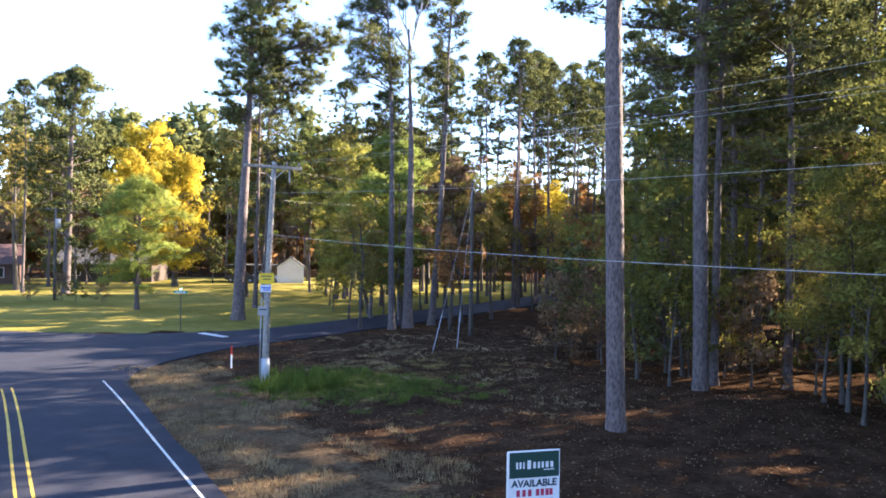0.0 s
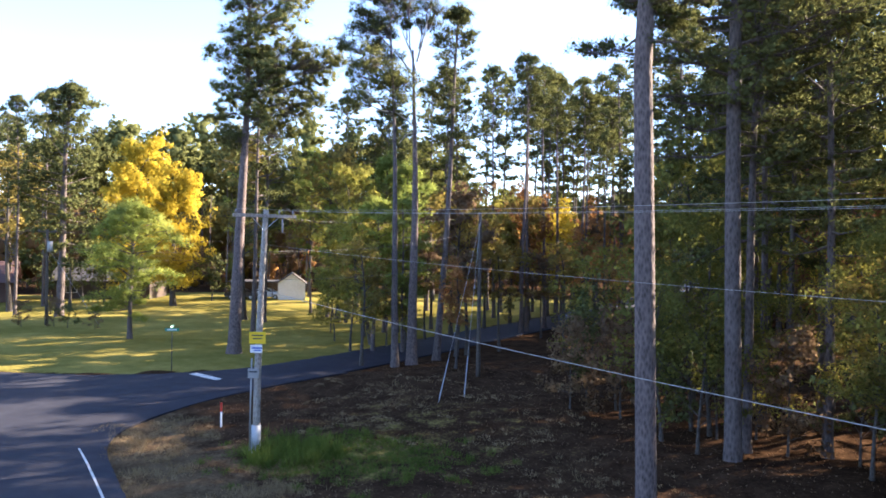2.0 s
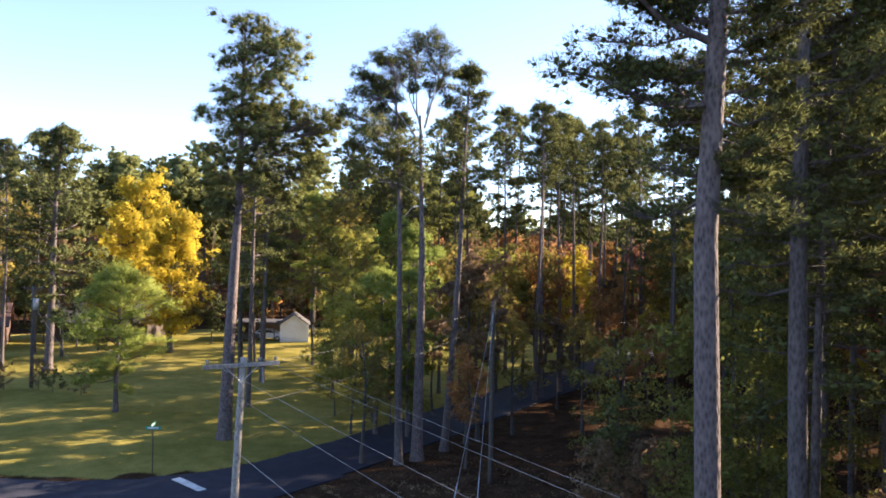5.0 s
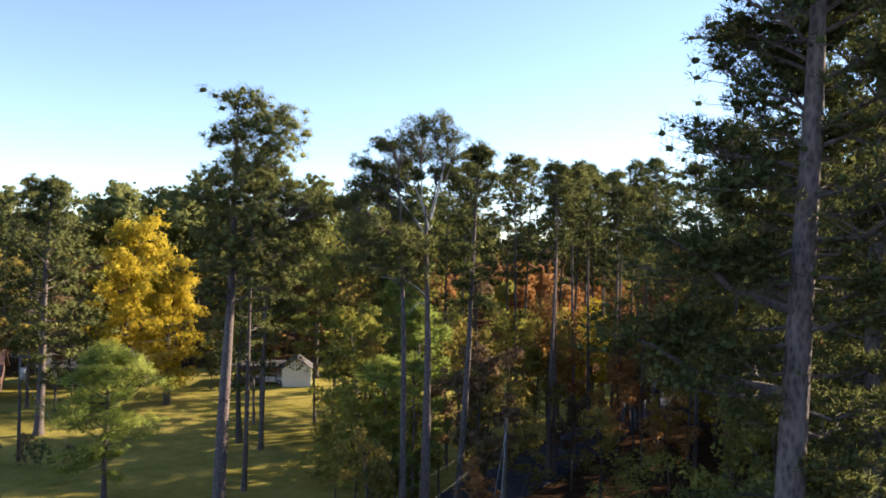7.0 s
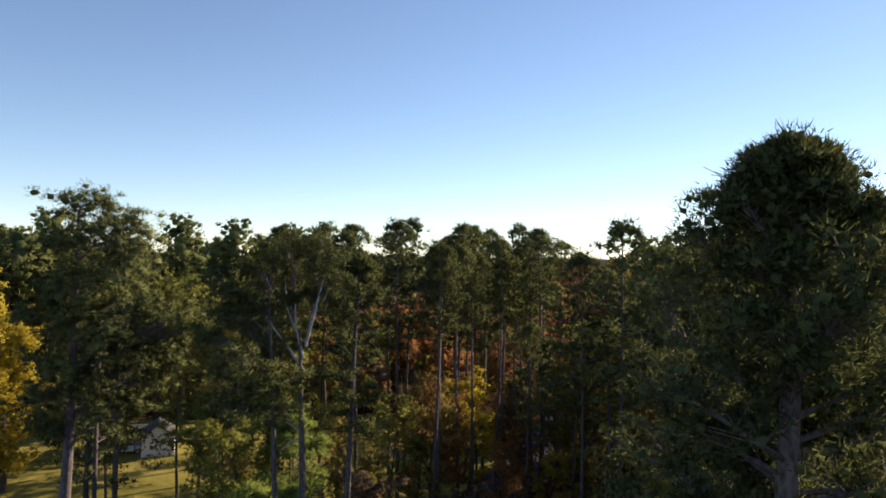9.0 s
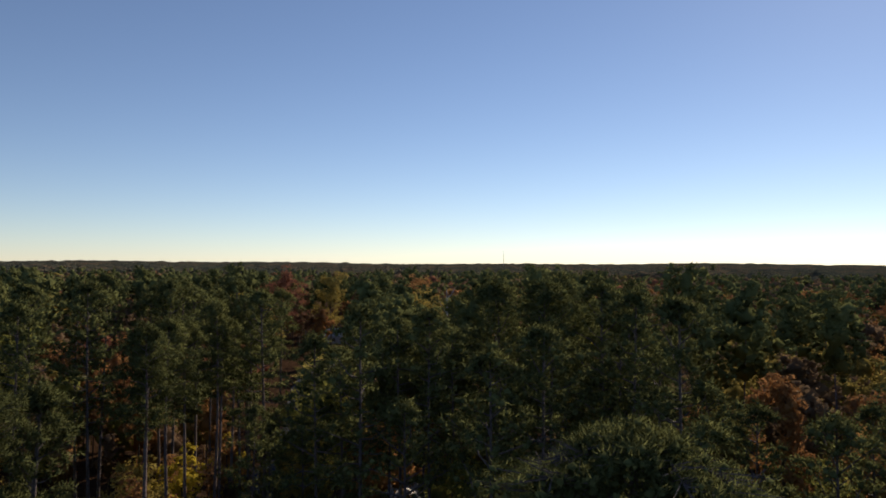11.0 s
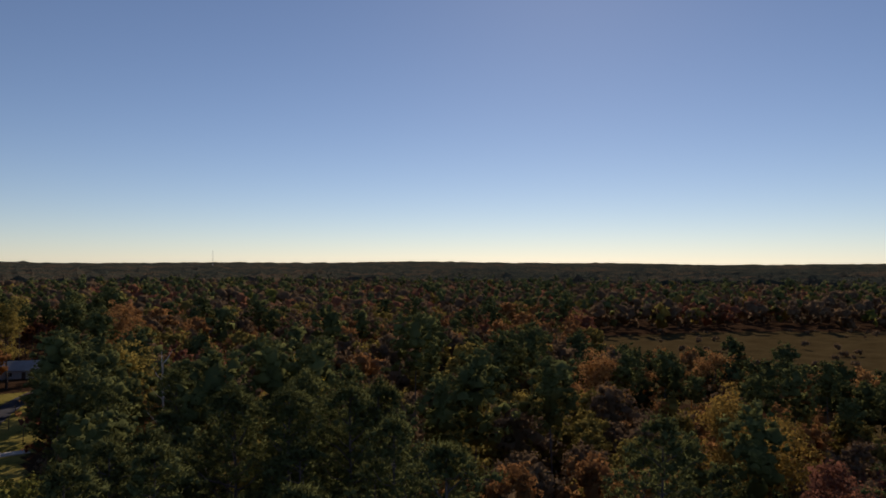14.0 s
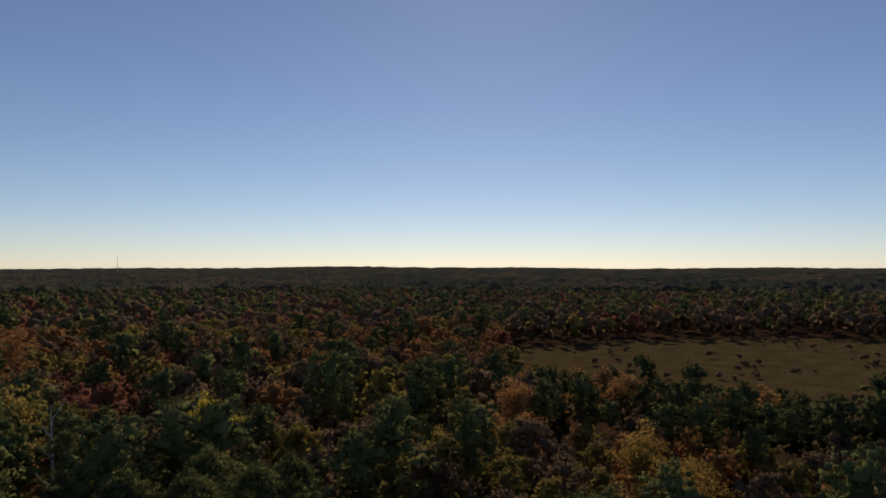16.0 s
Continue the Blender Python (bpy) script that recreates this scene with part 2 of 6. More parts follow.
def cores(rng, centres, radii, flat, fine=False, round_up=0.6):
    """The dense inside of each lump of foliage, rough and uneven, under its leaves."""
    v0, f0 = (ICO_V, ICO_F) if fine else (OCT_V, OCT_F)
    n, m = len(centres), len(v0)
    middle = np.mean(centres, 0) - (0, 0, 0.3)
    q = np.linalg.qr(rng.normal(size=(n, 3, 3)))[0]
    v = np.einsum("kj,nij->nki", v0, q) * rng.uniform(0.7, 1.2, (n, m, 1)) * (np.asarray(radii)[:, None, None] * np.array([1, 1, flat])) + np.asarray(centres)[:, None]
    soft = v - np.asarray(centres)[:, None]
    soft = soft / (np.linalg.norm(soft, axis=2, keepdims=True) + 1e-9) + round_up * (v - middle) / (np.linalg.norm(v - middle, axis=2, keepdims=True) + 1e-9)
    return v.reshape(-1, 3), (f0[None] + np.arange(n)[:, None, None] * m).reshape(-1, 3), (soft / (np.linalg.norm(soft, axis=2, keepdims=True) + 1e-9)).reshape(-1, 3)


def clumps(rng, c, r, whole, per, blade, width, core, flat=0.8):
    """Rounded tufts of needles: a dense uneven heart in each, and needles standing out all round it."""
    n = len(c)
    d = rng.normal(size=(n * per, 3))
    d[:, 2] = d[:, 2] * 0.85 + 0.22
    d /= np.linalg.norm(d, axis=1, keepdims=True)
    at = np.repeat(c, per, 0) + d * (np.repeat(r, per) * rng.uniform(0.35, 0.92, n * per))[:, None] * (1, 1, flat)
    up = np.repeat(whole, per, 0)
    ways = d + 0.3 * up + rng.normal(0, 0.4, at.shape)
    g = Geo().add(*blades(at, ways, blade, width, rng, d + 0.7 * up + rng.normal(0, 0.22, at.shape)))
    if core:
        v, f, soft = cores(rng, c, r * core, flat)
        soft = soft + 0.5 * np.repeat(whole, len(OCT_V), 0)
        g.add(v, f, soft / (np.linalg.norm(soft, axis=1, keepdims=True) + 1e-9))
    return g.arrays()


def part(name, geo, material, parent, label="", smooth=False):
    ob = new(name, geo.mesh(name, material, smooth))
    ob.parent = parent
    if label:
        tagged(ob, label)
    return ob


def thing(name, label, category, group="", at=(0, 0, 0), turn=0.0):
    e = new(name)
    e.matrix_world = pose(*at, 0, 0, turn)
    return tagged(e, label, category, group)


def box(geo, x0, y0, z0, x1, y1, z1, bevel=0.0):
    """A box with chamfered edges."""
    bm = bmesh.new()
    bmesh.ops.create_cube(bm, size=1)
    bmesh.ops.scale(bm, vec=(x1 - x0, y1 - y0, z1 - z0), verts=bm.verts)
    bmesh.ops.translate(bm, vec=((x0 + x1) / 2, (y0 + y1) / 2, (z0 + z1) / 2), verts=bm.verts)
    if bevel:
        bmesh.ops.bevel(bm, geom=bm.edges[:], offset=bevel, segments=1, affect="EDGES")
    bmesh.ops.triangulate(bm, faces=bm.faces[:])
    bm.verts.index_update()
    geo.add([v.co[:] for v in bm.verts], [[v.index for v in f.verts] for f in bm.faces])
    bm.free()
    return geo


def prism(geo, outline, y0, y1):
    """A closed outline in x and z, drawn out along y."""
    bm = bmesh.new()
    a = [bm.verts.new((x, y0, z)) for x, z in outline]
    f = bm.faces.new(a)
    ext = bmesh.ops.extrude_face_region(bm, geom=[f])
    bmesh.ops.translate(bm, vec=(0, y1 - y0, 0), verts=[v for v in ext["geom"] if isinstance(v, bmesh.types.BMVert)])
    bmesh.ops.recalc_face_normals(bm, faces=bm.faces[:])
    bmesh.ops.triangulate(bm, faces=bm.faces[:])
    bm.verts.index_update()
    geo.add([v.co[:] for v in bm.verts], [[v.index for v in f.verts] for f in bm.faces])
    bm.free()
    return geo


# ---- plan ----
MAIN_ROAD = [(40, -53.5), (24, -30.5), (9.5, -10.2), (-1.6, 5.6), (-8.7, 15.75), (-16.7, 27.1), (-22.5, 34), (-30, 39), (-42, 42), (-60, 43), (-85, 42), (-130, 36)]
SIDE_ROAD = [(-19.5, 34.5), (-16.2, 40), (-13.0, 44), (-9.6, 48.6), (-5.8, 54.8), (-2.4, 61), (2.4, 69.7), (8, 79.5), (17, 97), (26, 117), (33, 133), (41, 152), (50, 180), (60, 203), (78, 232), (105, 262)]
LAWN = [(-22, 44.5), (-14.5, 47), (-9.5, 53.5), (-4, 64), (5, 81), (14, 98), (20, 112), (4, 122), (-14, 128), (-34, 124), (-52, 112), (-72, 102), (-95, 92), (-100, 46), (-50, 46.5), (-30, 45.3)]
FIELD = [(200, 126), (263, 165), (335, 202), (420, 150), (487, 71), (540, -60), (520, -160), (190, -160), (182, -40), (188, 60)]
FAR_LAWN = [(52, 190), (60, 186), (72, 192), (88, 232), (92, 250), (74, 245), (62, 222)]
FAR_VERGE = [(42, 141), (50, 150), (56, 172), (66, 184), (57, 184), (48, 165)]


def smooth_line(points, step=1.0):
    """Points along a Catmull-Rom curve."""
    p = np.array([points[0], *points, points[-1]], float)
    out = []
    for a, b, c, d in zip(p, p[1:], p[2:], p[3:]):
        for u in np.linspace(0, 1, max(2, int(np.linalg.norm(c - b) / step)), endpoint=False):
            out.append(0.5 * (2 * b + (c - a) * u + (2 * a - 5 * b + 4 * c - d) * u**2 + (3 * b - a - 3 * c + d) * u**3))
    return np.array([*out, p[-1]])


MAIN_LINE, SIDE_LINE = smooth_line(MAIN_ROAD, 1.2), smooth_line(SIDE_ROAD, 1.2)


APRON = [tuple(p) for p in np.concatenate([smooth_line([(-8.2, 22.0), (-10.6, 25.6), (-13.0, 29.4), (-13.7, 32.4), (-13.2, 35.8), (-12.0, 39.2), (-9.6, 43.4), (-7.0, 47.0)], 0.8),
                                          smooth_line([(-12.6, 49.0), (-15.0, 46.7), (-17.8, 45.3), (-21, 44.3), (-25, 44.2), (-30, 44.6), (-38, 45.6)], 0.9), [(-38, 40), (-24, 33), (-14, 22)]])]


def near_line(x, y, line):
    x, y = np.atleast_1d(x).astype(float), np.atleast_1d(y).astype(float)
    d = np.full(x.shape, 1e9)
    for px, py in line:
        np.minimum(d, (x - px) ** 2 + (y - py) ** 2, out=d)
    return np.sqrt(d)


def inside(x, y, poly):
    x, y = np.atleast_1d(x).astype(float), np.atleast_1d(y).astype(float)
    hit = np.zeros(x.shape, bool)
    for (ax, ay), (bx, by) in zip(poly, poly[1:] + poly[:1]):
        if ay != by:
            hit ^= ((ay > y) != (by > y)) & (x < (bx - ax) * (y - ay) / (by - ay) + ax)
    return hit


def rolling(x, y):
    """The lie of the land: flat by the roads, low mounds in the woods, low hills far off."""
    x, y = np.asarray(x, float), np.asarray(y, float)
    r = np.hypot(x, y)
    small = 0.16 * np.sin(x * 0.43 + 1.3 * np.sin(y * 0.21)) * np.sin(y * 0.37 + 1.1 * np.sin(x * 0.17)) + 0.07 * np.sin(x * 1.3 + y * 0.7) * np.sin(y * 1.1 - x * 0.4)
    hills = np.clip((r - 1300) / 3400, 0, 1) ** 1.3 * (8 + 12 * np.clip((np.degrees(np.arctan2(x, y)) - 15) / 40, 0, 1) + 4 * np.sin(np.arctan2(x, y) * 9) + 3 * np.sin(np.arctan2(x, y) * 23 + 1))
    return small, hills


def ground_height(x, y):
    x, y = np.atleast_1d(x).astype(float), np.atleast_1d(y).astype(float)
    small, hills = rolling(x, y)
    d = np.full(x.shape, 99.0)
    close = (np.abs(x) < 320) & (np.abs(y) < 320)
    if close.any():
        d[close] = np.minimum(near_line(x[close], y[close], MAIN_LINE) - 4.2, near_line(x[close], y[close], SIDE_LINE) - 3.0)
    d = np.where(inside(x, y, APRON), -1.0, d)
    small = small * np.where(inside(x, y, LAWN), 0.25, 1.0)
    return small * np.clip(d / 4, 0, 1) + hills - 0.05 * np.clip(1.5 - d, 0, 1)


# ---- ground ----
def spaced(lo, hi, step, far, grow=1.28):
    mid = np.arange(lo, hi + step / 2, step)
    out, s, v = [], step, hi
    while v < far:
        s *= grow
        v += s
        out.append(min(v, far))
    low, s, v = [], step, lo
    while v > -far:
        s *= grow
        v -= s
        low.append(max(v, -far))
    return np.array(low[::-1] + list(mid) + out)


def ground_material():
    m, nodes, links, bsdf = node_material("ground_cover")
    pos = nodes.new("ShaderNodeNewGeometry").outputs["Position"]
    cover = nodes.new("ShaderNodeAttribute")
    cover.attribute_name = "cover"
    sep = nodes.new("ShaderNodeSeparateColor")
    links.new(cover.outputs["Color"], sep.inputs["Color"])
    fine, mid, big = noise_node(nodes, links, 7, 8, pos, 0.7), noise_node(nodes, links, 0.9, 5, pos, 0.6), noise_node(nodes, links, 0.09, 3, pos)
    wob = math_node(nodes, links, "MULTIPLY", math_node(nodes, links, "SUBTRACT", math_node(nodes, links, "ADD", mid.outputs["Fac"], fine.outputs["Fac"]), 1.0), 1.1)

    def mask(channel):
        s = math_node(nodes, links, "ADD", channel, wob)
        return math_node(nodes, links, "MULTIPLY", math_node(nodes, links, "SUBTRACT", s, 0.32), 2.6, True)

    two = math_node(nodes, links, "ADD", math_node(nodes, links, "MULTIPLY", fine.outputs["Fac"], 0.55), math_node(nodes, links, "MULTIPLY", mid.outputs["Fac"], 0.5))
    litter = ramp_node(nodes, links, two, [(0.3, (0.013, 0.008, 0.006)), (0.48, (0.041, 0.024, 0.015)), (0.62, (0.08, 0.047, 0.028)), (0.8, (0.17, 0.108, 0.064))])
    lawn_t = math_node(nodes, links, "ADD", math_node(nodes, links, "MULTIPLY", two, 0.55), math_node(nodes, links, "MULTIPLY", big.outputs["Fac"], 0.5))
    lawn = ramp_node(nodes, links, lawn_t, [(0.3, (0.085, 0.078, 0.021)), (0.48, (0.175, 0.155, 0.04)), (0.62, (0.3, 0.245, 0.073)), (0.78, (0.4, 0.32, 0.12))])
    dry = ramp_node(nodes, links, two, [(0.3, (0.042, 0.026, 0.015)), (0.48, (0.082, 0.055, 0.033)), (0.62, (0.15, 0.105, 0.062)), (0.78, (0.3, 0.225, 0.135))])
    field = ramp_node(nodes, links, lawn_t, [(0.3, (0.03, 0.023, 0.011)), (0.5, (0.075, 0.053, 0.024)), (0.75, (0.115, 0.085, 0.04))])
    c = mix_node(nodes, links, mask(sep.outputs["Red"]), litter.outputs["Color"], lawn.outputs["Color"])
    c = mix_node(nodes, links, mask(sep.outputs["Green"]), c, dry.outputs["Color"])
    c = mix_node(nodes, links, mask(sep.outputs["Blue"]), c, field.outputs["Color"])
    links.new(c, bsdf.inputs["Base Color"])
    bsdf.inputs["Roughness"].default_value = 0.95
    bsdf.inputs["Specular IOR Level"].default_value = 0.0
    bn = nodes.new("ShaderNodeBump")
    bn.inputs["Strength"].default_value, bn.inputs["Distance"].default_value = 0.8, 0.12
    links.new(two, bn.inputs["Height"])
    links.new(bn.outputs["Normal"], bsdf.inputs["Normal"])
    return m


def build_ground():
    xs, ys = spaced(-62, 62, 0.9, 4900), spaced(-6, 112, 0.95, 4900)
    xs, ys = np.unique(np.append(xs, np.arange(170.5, 560, 13))), np.unique(np.append(ys, np.arange(-170.5, 262, 12)))
    gx, gy = np.meshgrid(xs, ys, indexing="ij")
    x, y = gx.ravel(), gy.ravel()
    z = ground_height(x, y)
    i, j = np.meshgrid(np.arange(len(xs) - 1), np.arange(len(ys) - 1), indexing="ij")
    a = (i * len(ys) + j).ravel()
    b = a + len(ys)
    g = Geo().add(np.stack([x, y, z], 1), np.concatenate([np.stack([a, b, b + 1], 1), np.stack([a, b + 1, a + 1], 1)]))
    me = g.mesh("ground", ground_material(), True)
    cover = np.zeros((len(x), 4), np.float32)
    cover[:, 3] = 1
    cover[:, 0] = (inside(x, y, LAWN) | inside(x, y, FAR_LAWN) | inside(x, y, FAR_VERGE)) * 1.0
    ditch = np.exp(-(((x + 3.5) / 4.5) ** 2 + ((y - 29) / 3.2) ** 2))
    cover[:, 0] = np.maximum(cover[:, 0], ditch * 0.5)
    glade = np.exp(-(((x + 1.5) / 7.5) ** 2 + ((y - 33) / 11.0) ** 2))
    cover[:, 0] = np.maximum(cover[:, 0], glade * 0.32)
    dm, ds = near_line(x, y, MAIN_LINE), near_line(x, y, SIDE_LINE)
    right = (x * 0.82 + y * 0.573) > 5.0
    verge = np.clip(1.25 - np.abs(dm - 5.6) / 3.2, 0, 1) * (np.hypot(x, y) < 160)
    cover[:, 1] = np.where(right & (y < 44) & (ds > 3.2), verge * np.clip(1.35 - ditch, 0, 1), 0)
    cover[:, 2] = inside(x, y, FIELD) * 1.0
    at = me.color_attributes.new("cover", "FLOAT_COLOR", "POINT")
    at.data.foreach_set("color", cover.ravel())
    return tagged(new("ground", me), "leaf-strewn and grassy ground with lawn and brown field", "ground", kind="structure")


ground = build_ground()


def asphalt_material():
    m, nodes, links, bsdf = node_material("asphalt")
    pos = nodes.new("ShaderNodeNewGeometry").outputs["Position"]
    fine, mid, big = noise_node(nodes, links, 30, 6, pos, 0.7), noise_node(nodes, links, 1.3, 5, pos), noise_node(nodes, links, 0.15, 3, pos)
    s = math_node(nodes, links, "ADD", math_node(nodes, links, "MULTIPLY", fine.outputs["Fac"], 0.35), math_node(nodes, links, "MULTIPLY", mid.outputs["Fac"], 0.35))
    s = math_node(nodes, links, "ADD", s, math_node(nodes, links, "MULTIPLY", big.outputs["Fac"], 0.35))
    r = ramp_node(nodes, links, s, [(0.35, (0.012, 0.0135, 0.022)), (0.52, (0.021, 0.023, 0.035)), (0.72, (0.042, 0.045, 0.058))])
    links.new(r.outputs["Color"], bsdf.inputs["Base Color"])
    bsdf.inputs["Roughness"].default_value, bsdf.inputs["Specular IOR Level"].default_value = 0.85, 0.25
    bn = nodes.new("ShaderNodeBump")
    bn.inputs["Strength"].default_value, bn.inputs["Distance"].default_value = 0.4, 0.01
    links.new(fine.outputs["Fac"], bn.inputs["Height"])
    links.new(bn.outputs["Normal"], bsdf.inputs["Normal"])
    return m


def ribbon(line, left, right, top, thick, ragged=0.0, seed=1):
    """A strip along a line, with its sides turned down."""
    rng = np.random.default_rng(seed)
    way = np.gradient(line, axis=0)
    way /= np.linalg.norm(way, axis=1, keepdims=True)
    across = np.stack([way[:, 1], -way[:, 0]], 1)
    k = len(line)
    wl, wr = left + ragged * rng.normal(size=k), right + ragged * rng.normal(size=k)
    cols = [(wl, top - thick), (wl, top), (wl * 0.5 + wr * 0.5, top + 0.004 * abs(right - left)), (wr, top), (wr, top - thick)]
    v = np.stack([np.concatenate([line + across * np.asarray(o)[:, None], np.full((k, 1), z)], 1) for o, z in cols], 1)
    n = len(cols)
    i, j = np.meshgrid(np.arange(k - 1), np.arange(n - 1), indexing="ij")
    a = (i * n + j).ravel()
    b = a + n
    return Geo().add(v.reshape(-1, 3), np.concatenate([np.stack([a, a + 1, b + 1], 1), np.stack([a, b + 1, b], 1)]))


ASPHALT = asphalt_material()
LINE_WHITE = plain("line_white", (0.62, 0.62, 0.6), 0.7, 0, 0.25, 14)
LINE_YELLOW = plain("line_yellow", (0.62, 0.4, 0.05), 0.7, 0, 0.25, 14)
road = tagged(new("main_road", ribbon(MAIN_LINE, -3.95, 3.95, 0.035, 0.12, 0.05, 3).mesh("main_road", ASPHALT)), "grey asphalt two-lane road with worn surface", "road", kind="structure")
side = tagged(new("side_road", ribbon(SIDE_LINE, -2.75, 2.75, 0.03, 0.12, 0.06, 4).mesh("side_road", ASPHALT)), "narrow grey asphalt side road running into woods", "road", kind="structure")


def corner_patch():
    """The widened mouth of the side road, a filled outline with its rim turned down."""
    bm = bmesh.new()
    top = [bm.verts.new((x, y, 0.022)) for x, y in APRON]
    face = bm.faces.new(top)
    ext = bmesh.ops.extrude_face_region(bm, geom=[face])
    bmesh.ops.translate(bm, vec=(0, 0, -0.15), verts=[v for v in ext["geom"] if isinstance(v, bmesh.types.BMVert)])
    bmesh.ops.triangulate(bm, faces=bm.faces[:])
    bmesh.ops.recalc_face_normals(bm, faces=bm.faces[:])
    bm.verts.index_update()
    g = Geo().add([v.co[:] for v in bm.verts], [[v.index for v in f.verts] for f in bm.faces])
    bm.free()
    return g


tagged(new("road_mouth", corner_patch().mesh("road_mouth", ASPHALT)), "flared asphalt junction between the two roads", "road", kind="structure")


def line_slice(line, upto):
    return line[: np.argmin(np.hypot(line[:, 0] - upto[0], line[:, 1] - upto[1])) + 1]


for name, off, mat, stop, lab in (("edge_line", 3.42, LINE_WHITE, (-16.7, 27.1), "white painted edge line"), ("centre_line", 0.17, LINE_YELLOW, (-16.6, 27.0), "yellow painted centre line"),
                                  ("centre_line", -0.17, LINE_YELLOW, (-16.6, 27.0), "yellow painted centre line")):
    p = ribbon(line_slice(MAIN_LINE, stop), off - 0.036, off + 0.036, 0.072 if name == "centre_line" else 0.049, 0.02, 0.004, 9)
    ob = new(name, p.mesh(name, mat))
    ob.parent = road
stop_bar = np.array([(-16.05, 45.25), (-15.35, 44.7), (-14.6, 44.1), (-13.85, 43.5)])
ob = new("stop_line", ribbon(stop_bar, -0.24, 0.24, 0.055, 0.02, 0.01, 5).mesh("stop_line", LINE_WHITE))
ob.parent = side


# ---- trees ----
def pine_geo(seed, height, base, spread, radius, boughs, per, needles, blade, width, lean=(0, 0), sides=8, pad=0.6, core=0.6, flare=0.45, extra=(), bow=(), twigs=False, full=0.74, taper=1.1, bare=None):
    """Trunk, limbs and needle crown of a tall pine, as three Geos about its foot."""
    rng = np.random.default_rng(seed)
    trunk, limbs, crown = Geo(), Geo(), Geo()
    z = np.array([-0.3, 0.15, 0.6, 2, 5, 9, 13, 17, 21, 25, 29, 33])
    z = np.append(z[z < height - 1.8], height - 1.0)
    u = z / height
    bend = np.stack([lean[0] * u + 0.25 * np.sin(u * 5 + seed) * u, lean[1] * u + 0.25 * np.cos(u * 4 + seed) * u], 1)
    if bow:
        bend = np.stack([np.interp(z, [b[0] for b in bow], [b[k] for b in bow]) for k in (1, 2)], 1)
    rad = radius * (1 - 0.8 * np.clip(u, 0, 1) ** taper) * (1 + flare * np.exp(-np.clip(z, 0, 9) / 0.4))
    trunk.add(*tube(np.concatenate([bend, z[:, None]], 1), rad, sides))

    def trunk_at(h):
        return np.array([np.interp(h, z, bend[:, 0]), np.interp(h, z, bend[:, 1]), h])

    centres, sizes = [], []
    for i in range(boughs):
        s = (i + rng.uniform()) / boughs
        h = base + (height - base) * s**0.75
        h = min(h, height - 0.7)
        q = (h - base) / (height - base)
        prof = spread * np.sin(np.pi * (0.2 + full * q)) ** 0.75 * rng.uniform(0.5, 1.12)
        az = i * 2.4 + rng.normal(0, 0.5)
        if bare is not None and q < 0.66 and math.cos(az - bare) > 0.6:
            az += math.pi * (0.6 + 0.8 * (i % 2))
        rise = np.radians(-14 + 58 * q + rng.normal(0, 10))
        prof = min(prof, (height - h + 0.25 + 2.2 * (0.74 - full)) / max(0.05, np.sin(rise) + 0.12))
        out = np.array([np.cos(az), np.sin(az), 0])
        p0 = trunk_at(min(h, height - 0.5))
        k = np.linspace(0, 1, 4)[:, None]
        pts = p0 + out * (prof * np.cos(rise)) * k + np.array([0, 0, 1.0]) * (prof * np.sin(rise) * k + 0.12 * prof * k**2)
        pts[1:] += rng.normal(0, 0.05 * prof, (3, 3))
        pts[:, 2] = np.minimum(pts[:, 2], height - (0.6 if twigs else 0.9) - (0.55 if twigs else 0.8) * ((pts[:, :2] - p0[:2]) ** 2).sum(1) ** 0.75 / spread**0.5)
        limbs.add(*tube(pts, np.array([0.05, 0.036, 0.022, 0.01]) * (0.4 + prof * 0.25), 4))
        for j in range(max(1, int(per * (0.5 + 0.5 * prof / spread)))):
            f = 1.05 - 0.75 * rng.uniform() ** 1.4
            c = np.array([np.interp(f, k[:, 0], pts[:, a]) for a in range(3)]) + rng.normal(0, 1, 3) * (0.15 * prof, 0.15 * prof, 0.05 * prof)
            c[2] = min(c[2] + 0.12, height - 0.2)
            if twigs:
                limbs.add(*tube(np.array([[np.interp(f * 0.8, k[:, 0], pts[:, a]) for a in range(3)], c]), np.array([0.016, 0.006]) * (0.5 + prof * 0.2), 3))
            centres.append(c)
            sizes.append(pad * rng.uniform(0.65, 1.25))
    for h, az, reach, lift in extra:
        out = np.array([np.cos(az), np.sin(az), 0])
        k = np.linspace(0, 1, 5)[:, None]
        pts = trunk_at(h) + out * reach * k + np.array([0, 0, 1.0]) * lift * k**1.5 + rng.normal(0, 0.12, (5, 3)) * k
        limbs.add(*tube(pts, np.array([0.1, 0.08, 0.06, 0.04, 0.02]), 6))
        for j in range(int(reach * 4 * (0.6 / pad) ** 2)):
            f = rng.uniform(0.4, 1.03)
            centres.append(np.array([np.interp(f, k[:, 0], pts[:, a]) for a in range(3)]) + rng.normal(0, 1, 3) * (0.38, 0.38, 0.22) + (0, 0, 0.15))
            sizes.append(pad * rng.uniform(0.7, 1.2))
    for j in range(int((14 if twigs else 5) * (0.6 / pad) ** 2)):
        away = rng.uniform(0, 1) ** 0.9 * (1.0 if twigs else 0.7)
        turn = rng.uniform(0, 6.28)
        centres.append(trunk_at(height - 1.0) + (away * math.cos(turn), away * math.sin(turn), 0.85 - 0.7 * away**2 - rng.uniform(0, 0.9)))
        sizes.append(pad)
    c, r = np.array(centres), np.array(sizes)
    off = np.hypot(c[:, 0] - np.interp(c[:, 2], z, bend[:, 0]), c[:, 1] - np.interp(c[:, 2], z, bend[:, 1]))
    way = np.arctan2(c[:, 1], c[:, 0])
